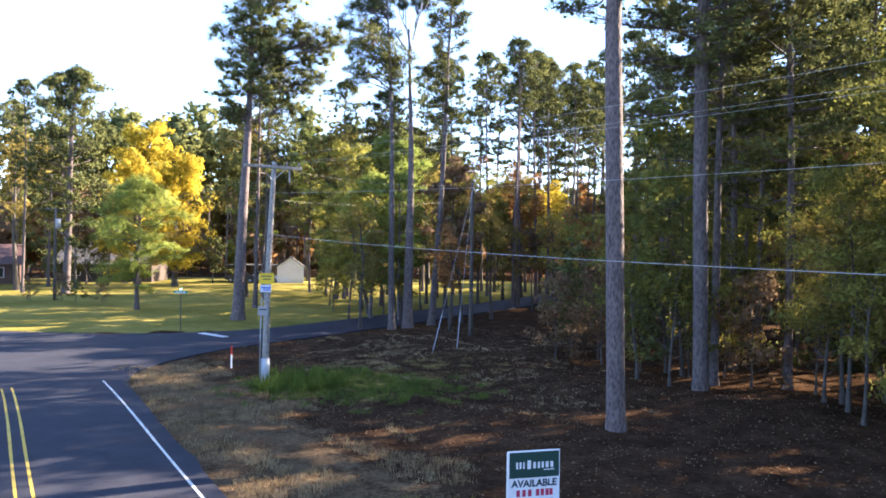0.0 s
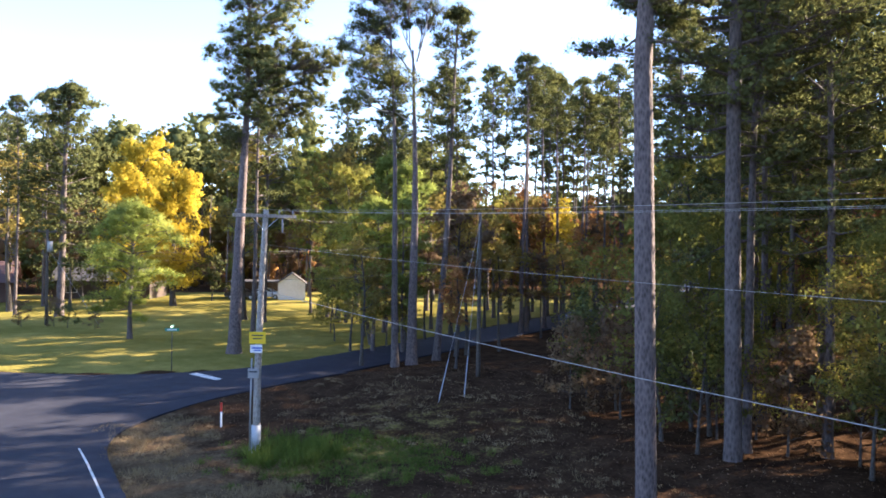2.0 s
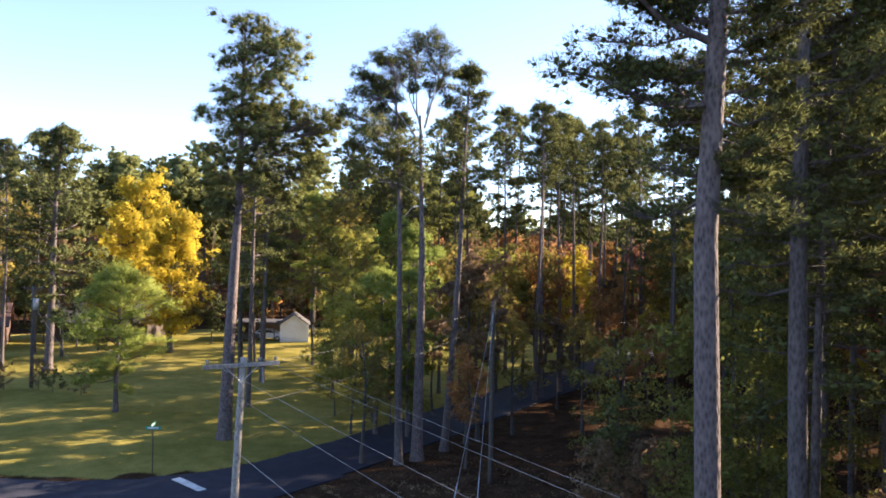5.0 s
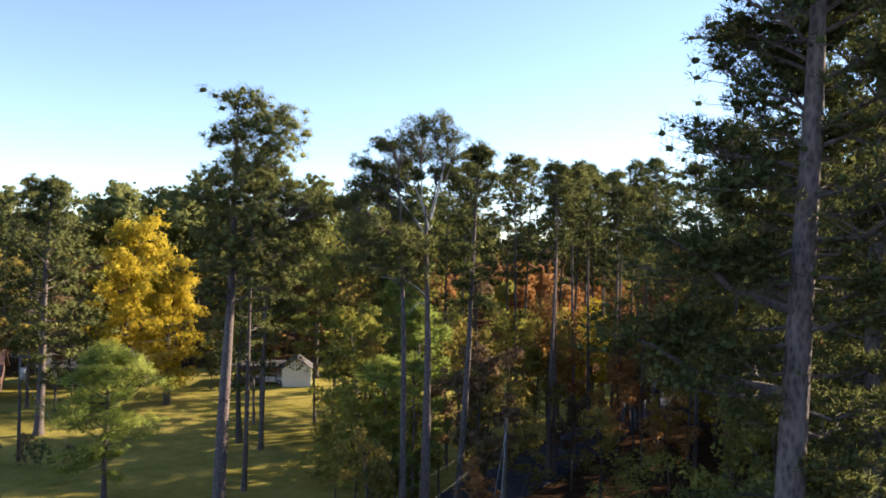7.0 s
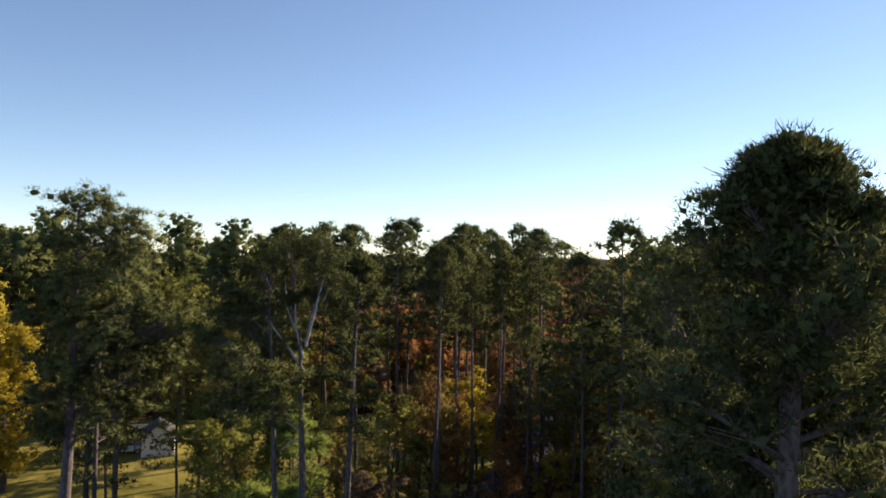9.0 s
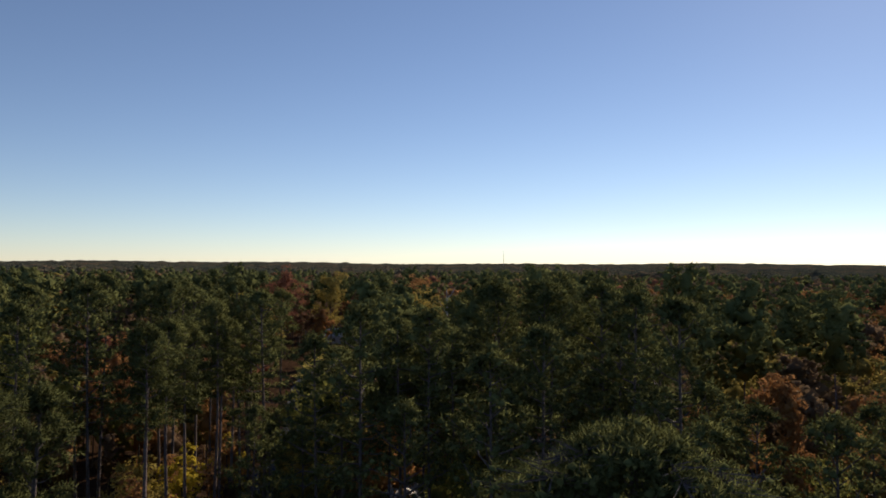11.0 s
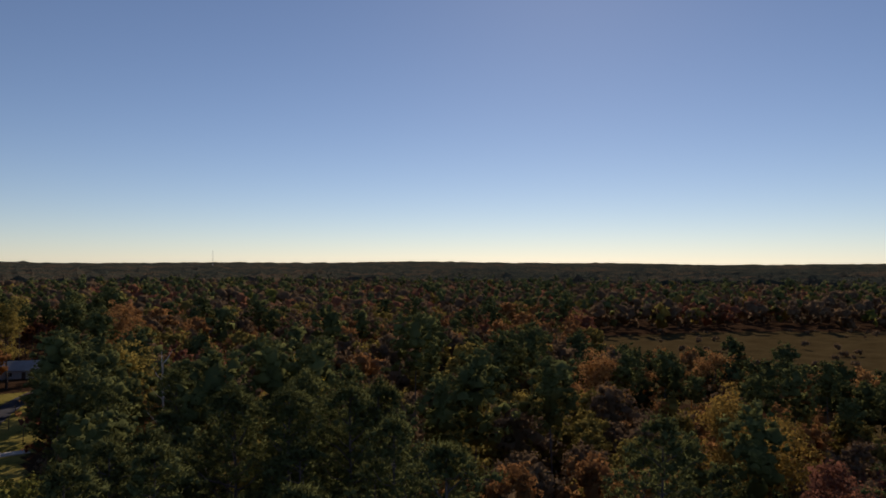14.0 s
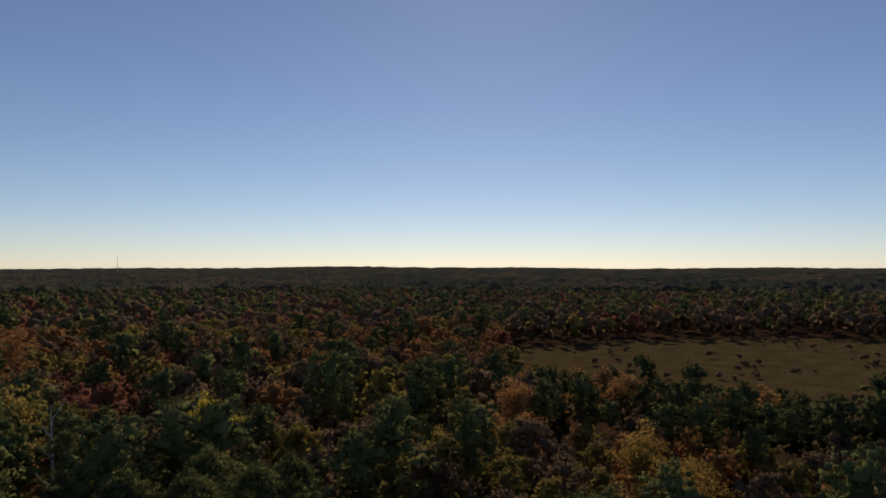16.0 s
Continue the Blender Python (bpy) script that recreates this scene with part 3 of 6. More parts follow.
    c[:, 2] = np.minimum(c[:, 2], height + 0.15 - (0.5 if twigs else 0.7) * off**1.5 / spread**0.5 - rng.uniform(0, 0.7, len(c)) - 0.7 * np.clip(off, 0, 1.2) * (0.5 + 0.5 * np.sin(3 * way + 2.2 * off + seed)))
    whole = c - np.stack([np.interp(c[:, 2], z, bend[:, 0]), np.interp(c[:, 2], z, bend[:, 1]), c[:, 2] - 0.35 * (c[:, 2] - base) - 1.0], 1)
    whole /= np.linalg.norm(whole, axis=1, keepdims=True) + 1e-9
    crown.add(*clumps(rng, c, r, whole, needles, blade, width, core))
    return trunk, limbs, crown


def lobed_pine(seed, height, radius, lobes, stems, blade, width, needles, lean=(0, 0), deep=2.4, core=0.36):
    """A pine whose crown is rounded clumps of needles, each (across, up, size), on limbs from a bare trunk."""
    rng = np.random.default_rng(seed)
    trunk, limbs, crown = Geo(), Geo(), Geo()
    z = np.append(np.array([-0.3, 0.15, 0.6, 2, 5, 9, 13, 17]), height)
    u = z / height
    bend = np.stack([lean[0] * u + 0.2 * np.sin(u * 5 + seed) * u, lean[1] * u], 1)
    rad = radius * (1 - 0.82 * np.clip(u, 0, 1)) * (1 + 0.4 * np.exp(-np.clip(z, 0, 9) / 0.4))
    trunk.add(*tube(np.concatenate([bend, z[:, None]], 1), rad, 10))
    c, r, away = [], [], []
    for x, h, size in lobes:
        reach = max(abs(x), 0.7)
        mid = np.array([x, rng.uniform(-0.9, 0.9) * max(1.0, min(reach, deep)), h])
        low = max(h - 0.3 * reach - 0.4, 8.0)
        foot = np.array([np.interp(low, z, bend[:, 0]), np.interp(low, z, bend[:, 1]), low])
        if stems:
            foot = np.array(min(stems, key=lambda s: np.hypot(s[0] - x, s[2] - h + 1.2)), float)
        bow = (foot + mid) / 2 + rng.normal(0, 0.12, 3) + (0, 0, 0.15)
        limbs.add(*tube(np.array([foot, bow, mid]), np.array([0.055, 0.036, 0.012]), 5))
        for j in range(26):
            q = mid + rng.normal(0, 1, 3) * (0.5, 0.58, 0.36) * size
            c.append(q)
            r.append(size * rng.uniform(0.24, 0.45))
            away.append(mid)
            limbs.add(*tube(np.array([bow, (bow + q) / 2 + rng.normal(0, 0.08, 3), q]), np.array([0.018, 0.012, 0.005]), 3))
    c, r, away = np.array(c), np.array(r), np.array(away)
    whole = c - away + (0, 0, 0.25)
    whole /= np.linalg.norm(whole, axis=1, keepdims=True) + 1e-9
    crown.add(*clumps(rng, c, r, whole, needles, blade, width, core))
    return trunk, limbs, crown


def broad_geo(seed, height, base, spread, radius, boughs, twigs, count, size, lean=(0, 0), sides=7, gap=0.85, core=0.0):
    """Trunk, limbs and leafy crown of a broad-leaved tree about its foot."""
    rng = np.random.default_rng(seed)
    trunk, limbs, crown = Geo(), Geo(), Geo()
    z = np.linspace(-0.2, height * 0.86, 8)
    u = np.clip(z / height, 0, 1)
    bend = np.stack([lean[0] * u + 0.03 * height * np.sin(u * 6 + seed) * u, lean[1] * u + 0.03 * height * np.cos(u * 5 + seed) * u], 1)
    rad = radius * (1 - 0.85 * u) * (1 + 0.45 * np.exp(-np.clip(z, 0, 9) / 0.3))
    trunk.add(*tube(np.concatenate([bend, z[:, None]], 1), rad, sides))
    ends = []
    for i in range(boughs):
        s = (i + rng.uniform()) / boughs
        h = base + (height * 0.84 - base) * s
        az = i * 2.4 + rng.normal(0, 0.5)
        reach = spread * (0.55 + 0.5 * np.sin(np.pi * (0.15 + 0.75 * s))) * rng.uniform(0.7, 1.15)
        rise = np.radians(rng.uniform(15, 40) + 35 * s)
        out = np.array([np.cos(az) * np.cos(rise), np.sin(az) * np.cos(rise), np.sin(rise)])
        p0 = np.array([np.interp(h, z, bend[:, 0]), np.interp(h, z, bend[:, 1]), h])
        k = np.linspace(0, 1, 4)[:, None]
        pts = p0 + out * reach * k + rng.normal(0, 0.05 * reach, (4, 3)) * k
        limbs.add(*tube(pts, np.array([0.32, 0.2, 0.12, 0.05]) * radius * (1.1 - 0.5 * s), 4))
        for j in range(twigs):
            f = rng.uniform(0.35, 1)
            q0 = np.array([np.interp(f, k[:, 0], pts[:, a]) for a in range(3)])
            q1 = q0 + (out * 0.6 + rng.normal(0, 0.65, 3)) * reach * 0.42
            limbs.add(*tube([q0, (q0 + q1) / 2 + rng.normal(0, 0.03 * reach, 3), q1], np.array([0.09, 0.06, 0.025]) * radius, 3))
            ends += [q1, (q0 + q1) / 2 + rng.normal(0, 0.1 * reach, 3)]
        ends.append(pts[-1])
    e = np.array(ends)
    keep = rng.uniform(0, 1, len(e)) < gap
    keep[0] = True
    e = e[keep]
    e[:, 2] = np.maximum(e[:, 2], 0.3)
    rad = spread * rng.uniform(0.14, 0.3, len(e))
    crown.add(*lump_leaves(rng, e, rad, count, size))
    if core:
        crown.add(*cores(rng, e[::2], rad[::2] * core * 1.15, 0.8))
    return trunk, limbs, crown


def tree(name, geos, bark, leaf, label, category, at, turn=0.0, group="", scale=1.0, limb=None):
    z = float(ground_height(at[0], at[1])[0])
    e = thing(name, label, category, group, (at[0], at[1], z), turn)
    part("trunk", geos[0], bark, e, smooth=True)
    part("branchwork", geos[1], limb or bark, e)
    part("crown", geos[2], leaf, e)
    e.scale = (scale,) * 3
    return e


def set_copy(ob, x, y, turn, scale):
    z = float(ground_height(x, y)[0])
    c = copy_thing(ob, pose(x, y, z, 0, 0, turn))
    c.scale = scale if isinstance(scale, tuple) else (scale,) * 3
    return c


# Single pines that stand out.
tree("pine_tree", lobed_pine(11, 27.00, 0.46, ((0.8, 27.40, 1.34), (1.8, 27.50, 0.90), (2.4, 26.70, 1.20), (3.9, 26.40, 0.96), (4.5, 25.40, 1.11), (3.1, 25.50, 1.39), (-0.4, 25.30, 0.97), (0.7, 25.50, 1.04), (1.5, 26.00, 0.90), (0.8, 24.20, 1.11), (0.6, 23.50, 0.86), (2.4, 24.30, 1.39), (3.8, 23.90, 1.32), (2.0, 23.10, 1.23), (-0.3, 22.70, 1.11), (-1.2, 21.60, 0.86), (0.1, 21.70, 1.23), (4.5, 22.20, 0.97), (1.5, 21.90, 1.39), (2.8, 22.20, 1.55), (3.9, 21.20, 1.39), (5.2, 21.20, 1.23), (6.6, 21.40, 1.04), (5.9, 20.50, 1.32), (7.2, 21.00, 0.86), (4.5, 19.80, 1.39), (3.2, 20.00, 1.55), (2.0, 20.30, 1.39), (0.8, 20.50, 1.23), (-0.5, 20.50, 0.86), (-0.1, 18.60, 1.39), (-1.0, 17.40, 1.39), (2.0, 18.70, 1.39), (-1.2, 19.30, 0.97), (1.1, 17.40, 1.39), (3.4, 18.40, 1.39), (2.4, 16.90, 1.2), (3.6, 16.30, 1.1), (0.2, 15.50, 1.0), (-1.0, 15.70, 0.9), (4.6, 17.90, 1.1), (5.4, 18.70, 0.9)), (), 0.24, 0.035, 50, (0.9, 0), core=0.5), PALE_BARK, NEEDLES, "tall pine with bare lit trunk standing on the lawn", "tree", (-16.6, 54.0), limb=PINE_BARK)
forked = tree("pine_tree", lobed_pine(12, 20.95, 0.36, ((0.6, 25.55, 0.75), (-0.2, 25.35, 0.75), (-1.1, 25.05, 0.75), (-1.7, 24.55, 0.64), (1.3, 24.75, 0.75), (-2.3, 24.15, 0.69), (1.4, 23.75, 0.64), (0.6, 23.95, 0.75), (-0.4, 23.75, 0.64), (-1.5, 23.55, 0.64), (-2.3, 23.15, 0.64), (0.4, 22.85, 0.54), (-0.7, 22.55, 0.47), (-1.9, 22.15, 0.64), (-2.5, 22.55, 0.75), (-2.7, 21.55, 0.64), (1.1, 22.85, 0.60), (0.2, 24.75, 0.75), (-0.9, 24.35, 0.75)), ((-1.7, -0.1, 21.65), (-1.8, 0.0, 22.85), (-0.6, 0.1, 21.65), (-0.5, -0.1, 23.05), (0.2, 0.0, 21.05), (0.7, 0.1, 22.45), (1.0, -0.1, 23.65)), 0.22, 0.032, 40, core=0.2), PALE_BARK, NEEDLES, "tall forked pine with rounded crown beside the side road", "tree", (-3.4, 50.6))
tree("pine_tree", lobed_pine(18, 23.45, 0.25, ((-2.3, 23.05, 0.69), (-2.6, 22.05, 0.74), (-2.1, 21.15, 0.86), (-3.4, 20.85, 0.54), (-1.5, 24.15, 0.54), (-2.8, 20.15, 0.74), (-1.7, 19.85, 0.98), (-2.8, 19.05, 0.98), (-1.3, 18.65, 1.23), (0.0, 17.35, 0.98), (-3.2, 17.75, 1.11), (-1.5, 22.25, 0.86), (-0.8, 20.55, 0.86), (-2.1, 17.55, 0.98), (-0.6, 19.05, 0.98), (0.4, 18.65, 0.86)), (), 0.24, 0.04, 44, (-0.5, 0)), PINE_BARK, NEEDLES, "dark-stemmed pine with an uneven crown beside the forked pine", "tree", (-4.4, 49.7))
tree("pine_tree", pine_geo(13, 25.3, 14.4, 2.1, 0.25, 44, 18, 22, 0.22, 0.045, (1.5, 0.4), pad=0.28, core=0.4), PINE_BARK, NEEDLES, "slender leaning pine with narrow crown at the wood's edge", "tree", (-1.9, 53.0))
tree("pine_tree", pine_geo(14, 25.3, 6.0, 5.0, 0.42, 80, 24, 20, 0.28, 0.07, (0.8, 0.4), pad=0.45, core=0.5), PINE_BARK, NEEDLES, "broad green pine standing behind the lawn", "tree", (-43.4, 77.0))
tree("pine_tree", pine_geo(15, 26.8, 13.4, 2.5, 0.29, 110, 44, 30, 0.13, 0.022, pad=0.22, core=0.4, full=0.78, twigs=True, taper=2.6, bare=-1.95, sides=14, flare=0.22, extra=((15.9, 3.0, 3.3, 1.0), (17.3, 3.5, 2.8, 1.4)), bow=((0, 0, 0), (7, -0.14, 0), (13, -0.28, 0), (18, -0.08, 0), (22, 0.08, -0.1), (27, 0.25, 0))), PALE_BARK, NEEDLES, "large roadside pine with pale scaly trunk", "tree", (5.9, 23.2), limb=PINE_BARK)
tree("pine_tree", pine_geo(16, 26.8, 11.0, 4.4, 0.3, 100, 38, 24, 0.16, 0.03, (-0.1, 0.2), pad=0.28, core=0.4, full=0.7, twigs=True, taper=2.4, bare=-1.95, sides=14, flare=0.25), PINE_BARK, NEEDLES, "large shaded pine at the edge of the wood", "tree", (10.6, 30.0))
for pts, r0 in (([(0.1, 0, 18.85), (-0.8, 0.1, 20.15), (-1.6, 0.2, 21.15), (-2.0, 0.2, 22.35)], 0.088), ([(0, 0, 19.55), (-0.4, 0, 21.15), (-0.5, 0.1, 23.35)], 0.082), ([(0.1, 0, 20.15), (0.6, -0.1, 22.15), (1.0, -0.2, 23.75)], 0.088), ([(0.5, -0.1, 21.75), (1.0, 0.1, 22.55), (1.3, 0.2, 23.55)], 0.054), ([(-0.4, 0, 20.95), (-0.9, 0.2, 22.15), (-1.0, 0.2, 23.75)], 0.054), ([(0, 0, 15.75), (-0.5, -0.2, 16.25), (-1.3, -0.4, 16.75), (-2.6, -0.5, 16.85)], 0.061), ([(0, 0, 15.45), (-0.6, 0.2, 15.35), (-1.1, 0.3, 14.75)], 0.048)):
    p = np.array(pts)
    part("bare_limb", Geo().add(*tube(p, r0 * np.linspace(1, 0.35, len(p)), 7)), DEAD_WOOD, forked, "bare pale limb", True)
tree("young_pine", pine_geo(17, 11.8, 1.8, 3.7, 0.2, 70, 24, 36, 0.22, 0.036, pad=0.36, core=0.3), PINE_BARK, BRIGHT_NEEDLES, "young bright green pine with low boughs on the lawn", "tree", (-27.6, 60.6))
tree("yellow_tree", broad_geo(21, 21.5, 2.2, 4.6, 0.4, 22, 6, 20000, 0.3, gap=0.95), GREY_BARK, YELLOW_LEAVES, "tall tree in bright golden yellow autumn leaf", "tree", (-44.5, 96))
tree("yellow_tree", broad_geo(22, 17.5, 1.8, 3.9, 0.35, 18, 6, 13000, 0.3, gap=0.95), GREY_BARK, YELLOW_LEAVES, "tall tree in bright golden yellow autumn leaf", "tree", (-37.6, 92))


# ---- woods ----
WOOD_EDGE = ([-60, -20, 0, 12, 23, 30, 44, 60], [60, 32, 17.5, 12, 9, 7, 4.5, 4.5])
CENTRE = np.array([1.0, 15.0])


def in_lane(x, y):
    """The open strip over the side road, down which the far lawn shows."""
    lane = np.degrees(np.arctan2(x + 0.4, y - 22.0))
    wide = np.degrees(1.8 / np.maximum(np.hypot(x, y - 22.0), 20))
    return (lane > 15.4 - wide) & (lane < 21.4 + wide) & (y > 55) & (y < 245)


def wooded(x, y, tall=True):
    """Where woods may stand: off the roads, lawns, the field and the open verge."""
    x, y = np.atleast_1d(x).astype(float), np.atleast_1d(y).astype(float)
    ok = ~(inside(x, y, LAWN) | inside(x, y, FIELD) | inside(x, y, FAR_LAWN) | inside(x, y, FAR_VERGE))
    near = np.hypot(x, y) < 330
    dm, ds = np.full(x.shape, 99.0), np.full(x.shape, 99.0)
    dm[near], ds[near] = near_line(x[near], y[near], MAIN_LINE), near_line(x[near], y[near], SIDE_LINE)
    ok &= ~((x > 150) & (x < 200) & (y > -35) & (y < 128))
    ok &= (dm > 9) & (ds > np.where(y > 125, 7.5, 5.0))
    verge = (y < 62) & (x < np.interp(y, *WOOD_EDGE)) & (x > -60)
    ok &= ~verge
    ok &= ~(in_lane(x, y) & (y > 55 if tall else y > 108))
    for hx, hy, hr in ((-52, 103, 11), (-28, 106, 11), (-62, 92, 9), (97, 276, 14), (33, 92, 6), (89.7, 50.5, 9), (72, 36, 6), (123.6, 88, 6), (49, 55, 3.5), (160, 78, 6), (66, 250, 7), (84, 256, 7), (54, 128, 6), (80, 47.5, 9), (70, 44.5, 6.5), (80, 38, 7), (63, 34.5, 6), (115, 81.5, 6), (43.5, 51, 4), (149, 74, 5)):
        ok &= np.hypot(x - hx, y - hy) > hr
    return ok


def open_floor(x, y):
    """The bare leaf-strewn floor before the wood."""
    return (np.hypot(x - 1.4, y) < 27) & (x - 1.4 < 0.66 * y)


def sun_lane(x, y):
    """Thin gaps through which low sun reaches the verge and the bank."""
    hit = np.zeros(np.shape(x), bool)
    for ax, ay, wide, far in ((-9.8, 28.5, 3.6, 36), (-3.4, 18.8, 4.2, 36), (-19.0, 33.5, 2.8, 64), (-27.0, 46.0, 2.6, 70)):
        along = (x - ax) * math.sin(SUN_HEADING) + (y - ay) * math.cos(SUN_HEADING)
        off = (x - ax) * math.cos(SUN_HEADING) - (y - ay) * math.sin(SUN_HEADING)
        hit |= (np.abs(off) < wide) & (along > 0) & (along < far)
    return hit


def heading(x, y):
    return np.degrees(np.arctan2(x - CENTRE[0], y - CENTRE[1]))


def scatter(rng, cell, r0, r1, h0, h1, keep=1.0):
    """Jittered places on a grid within a ring and a span of headings."""
    n = int(2 * r1 / cell)
    gx, gy = np.meshgrid(np.arange(n), np.arange(n), indexing="ij")
    x = CENTRE[0] - r1 + (gx.ravel() + rng.uniform(0.05, 0.95, n * n)) * cell
    y = CENTRE[1] - r1 + (gy.ravel() + rng.uniform(0.05, 0.95, n * n)) * cell
    r, h = np.hypot(x - CENTRE[0], y - CENTRE[1]), heading(x, y)
    ok = (r >= r0) & (r < r1) & (h > h0) & (h < h1) & (rng.uniform(size=n * n) < keep)
    x, y = x[ok], y[ok]
    ok = wooded(x, y)
    return x[ok], y[ok]


def pine_share(x, y):
    """How much of the wood is pine: most of it close by and towards the lawn, less where the hardwoods turn."""
    r, h = np.hypot(x - CENTRE[0], y - CENTRE[1]), heading(x, y)
    belt = 0.5 + 0.5 * np.sin(x * 0.021 + 2 * np.sin(y * 0.013)) * np.sin(y * 0.027 + 1.5 * np.sin(x * 0.011))
    share = np.where(r < 85, np.where(h < 42, 0.64, 0.34), np.where(h < 26, np.where(r < 130, 0.8, 0.5), 0.05 + 0.25 * belt**2))
    share = np.where((r > 120) & (r < 270) & (h > 66), 0.3, share)
    share = np.where((r > 60) & (r < 200) & (h > -2) & (h < 17), 0.2, share)
    share = np.where(r > 430, 0.1 + 0.25 * belt, share)
    return share


# Trees of the near wood, each a thing of its own.
NEAR_PINES = [tree("pine_tree", pine_geo(40 + i, h, b, s, 0.2, 40, 11, 16, 0.28, 0.072, (0.4 * (i - 1), 0.3), pad=0.42, core=0.5, sides=6), PINE_BARK, NEEDLES,
                   "tall slender pine among the woods", "tree", (x, y), group="pines of the near wood")
              for i, (h, b, s, x, y) in enumerate([(28.0, 14, 3.2, 2.0, 94.0), (28.8, 15, 3.1, 9.0, 88.5), (26.5, 9, 3.8, 30.5, 60.0), (25.0, 8, 4.0, 34.5, 54.0)])]
FINE_PINES = [tree("pine_tree", pine_geo(50 + i, h, b, s, 0.2, 54, 20, 22, 0.2, 0.045, (0.4 * (i - 1), 0.3), pad=0.32, core=0.45, sides=8), PINE_BARK, NEEDLES,
                   "tall dense pine with boughs low on its trunk", "tree", (x, y), group="pines of the near wood")
              for i, (h, b, s, x, y) in enumerate([(24.6, 8, 3.8, 17.5, 38.0), (23.2, 7, 4.0, 14.5, 31.0)])]
LEAF_KINDS = [(GREEN_LEAVES, "green_tree", "leafy green hardwood at the edge of the wood"), (OLIVE_LEAVES, "hardwood_tree", "hardwood turning olive and gold among the woods"),
              (ORANGE_LEAVES, "orange_tree", "hardwood with rusty orange autumn leaves"), (YELLOW_LEAVES, "yellow_tree", "hardwood with thin yellow autumn leaves"),
              (BROWN_LEAVES, "brown_tree", "half-bare hardwood with russet brown leaves"), (RED_LEAVES, "red_tree", "hardwood in deep red autumn leaf")]
NEAR_BROAD = []
for i, (h, b, s, r, x, y, kind) in enumerate([(16.5, 6, 3.6, 0.2, 25.0, 62.0, 0), (15.5, 5, 3.2, 0.22, 28.0, 67.0, 1), (14.0, 5, 3.0, 0.16, 5.5, 75.5, 2), (13.5, 4.5, 2.9, 0.16, 10.5, 85.0, 3),
                                               (13.0, 5, 2.2, 0.15, -0.6, 55.0, 4), (13.5, 4, 3.3, 0.18, 25.0, 50.0, 5), (14.5, 5, 3.4, 0.18, 15.5, 53.0, 1), (13.0, 3.5, 3.2, 0.16, 12.0, 40.0, 0)]):
    leaf, nm, lab = LEAF_KINDS[kind]
    NEAR_BROAD.append(tree(nm, broad_geo(60 + i, h, b, s, r, 13, 4, 3100, 0.265, (0.5 * (-1) ** i, 0.3)), GREY_BARK, leaf, lab, "tree", (x, y), group="hardwoods of the near wood"))
FINE_BROAD = [tree("hardwood_tree", broad_geo(75 + i, 13.5 - i, 3.5, 3.0, 0.13, 14, 5, 8000, 0.12, (0.6, 0.2), core=0, gap=0.7), GREY_BARK, GREEN_LEAVES,
                   "slim hardwood with small yellow-green leaves under the pines", "tree", (x, y), group="hardwoods of the near wood") for i, (x, y) in enumerate([(16.5, 25.8), (19.5, 29.5)])]
tree("hardwood_tree", broad_geo(91, 15.5, 6.5, 2.7, 0.17, 13, 5, 4200, 0.2, (-3.2, 0.3), core=0, gap=0.6), GREY_BARK, GREEN_LEAVES, "slim leaning hardwood in thin yellow-green leaf at the road's edge", "tree", (-7.5, 60.0), group="hardwoods of the near wood")
FINE_BROAD.append(tree("hardwood_tree", broad_geo(93, 9.5, 1.6, 2.5, 0.09, 16, 5, 5200, 0.17, (0.4, -0.3), core=0, gap=0.6), GREY_BARK, GREEN_LEAVES,
                       "young hardwood leafy to the ground by the side road", "tree", (-8.6, 56.5), group="hardwoods of the near wood"))
for x, y, turn, sc in [(-6.2, 59.0, 80, 0.85), (-10.8, 61.5, 200, 0.65), (-4.6, 57.5, 310, 0.7), (-12.5, 68.0, 30, 0.7)]:
    set_copy(FINE_BROAD[2], x, y, turn, sc)
SHRUBS = []
for i, (h, s, x, y, kind) in enumerate([(5.5, 2.2, 9.6, 31.0, 0), (7.0, 2.3, 14.6, 28.0, 1), (4.0, 1.9, 18.5, 27.0, 4), (6.2, 2.2, 12.2, 33.5, 0)]):
    leaf, nm, lab = LEAF_KINDS[kind]
    SHRUBS.append(tree("sapling", broad_geo(80 + i, h, 0.8, s, 0.07, 11, 4, 2400, 0.13, (0.3, 0.2), core=0, gap=0.6), GREY_BARK, leaf,
                       ("thin sapling with yellow-green leaves under the pines", "thin sapling turning gold under the pines", "low brown thicket under the pines", "leafy green sapling under the pines")[i],
                       "sapling", (x, y), group="saplings under the pines"))

# Younger green pines between the lawn and the side road.
GREEN_PINES = []
for i, (x, y, h, b, sp) in enumerate([(-6.9, 56.5, 12.0, 2.5, 2.6), (-15.6, 81.0, 18.5, 6.0, 3.4), (-5.0, 61.0, 15.0, 4.0, 2.8), (-11.5, 85.0, 21.0, 7.0, 3.6)]):
    GREEN_PINES.append(tree("green_pine", pine_geo(200 + i, h, b, sp, 0.16, 40, 15, 20, 0.25, 0.055, (0.3, 0.2), pad=0.38, core=0.4, sides=6), PINE_BARK, BRIGHT_NEEDLES if i < 3 else NEEDLES, "younger green pine between the lawn and the side road", "tree", (x, y), group="green pines by the lawn"))

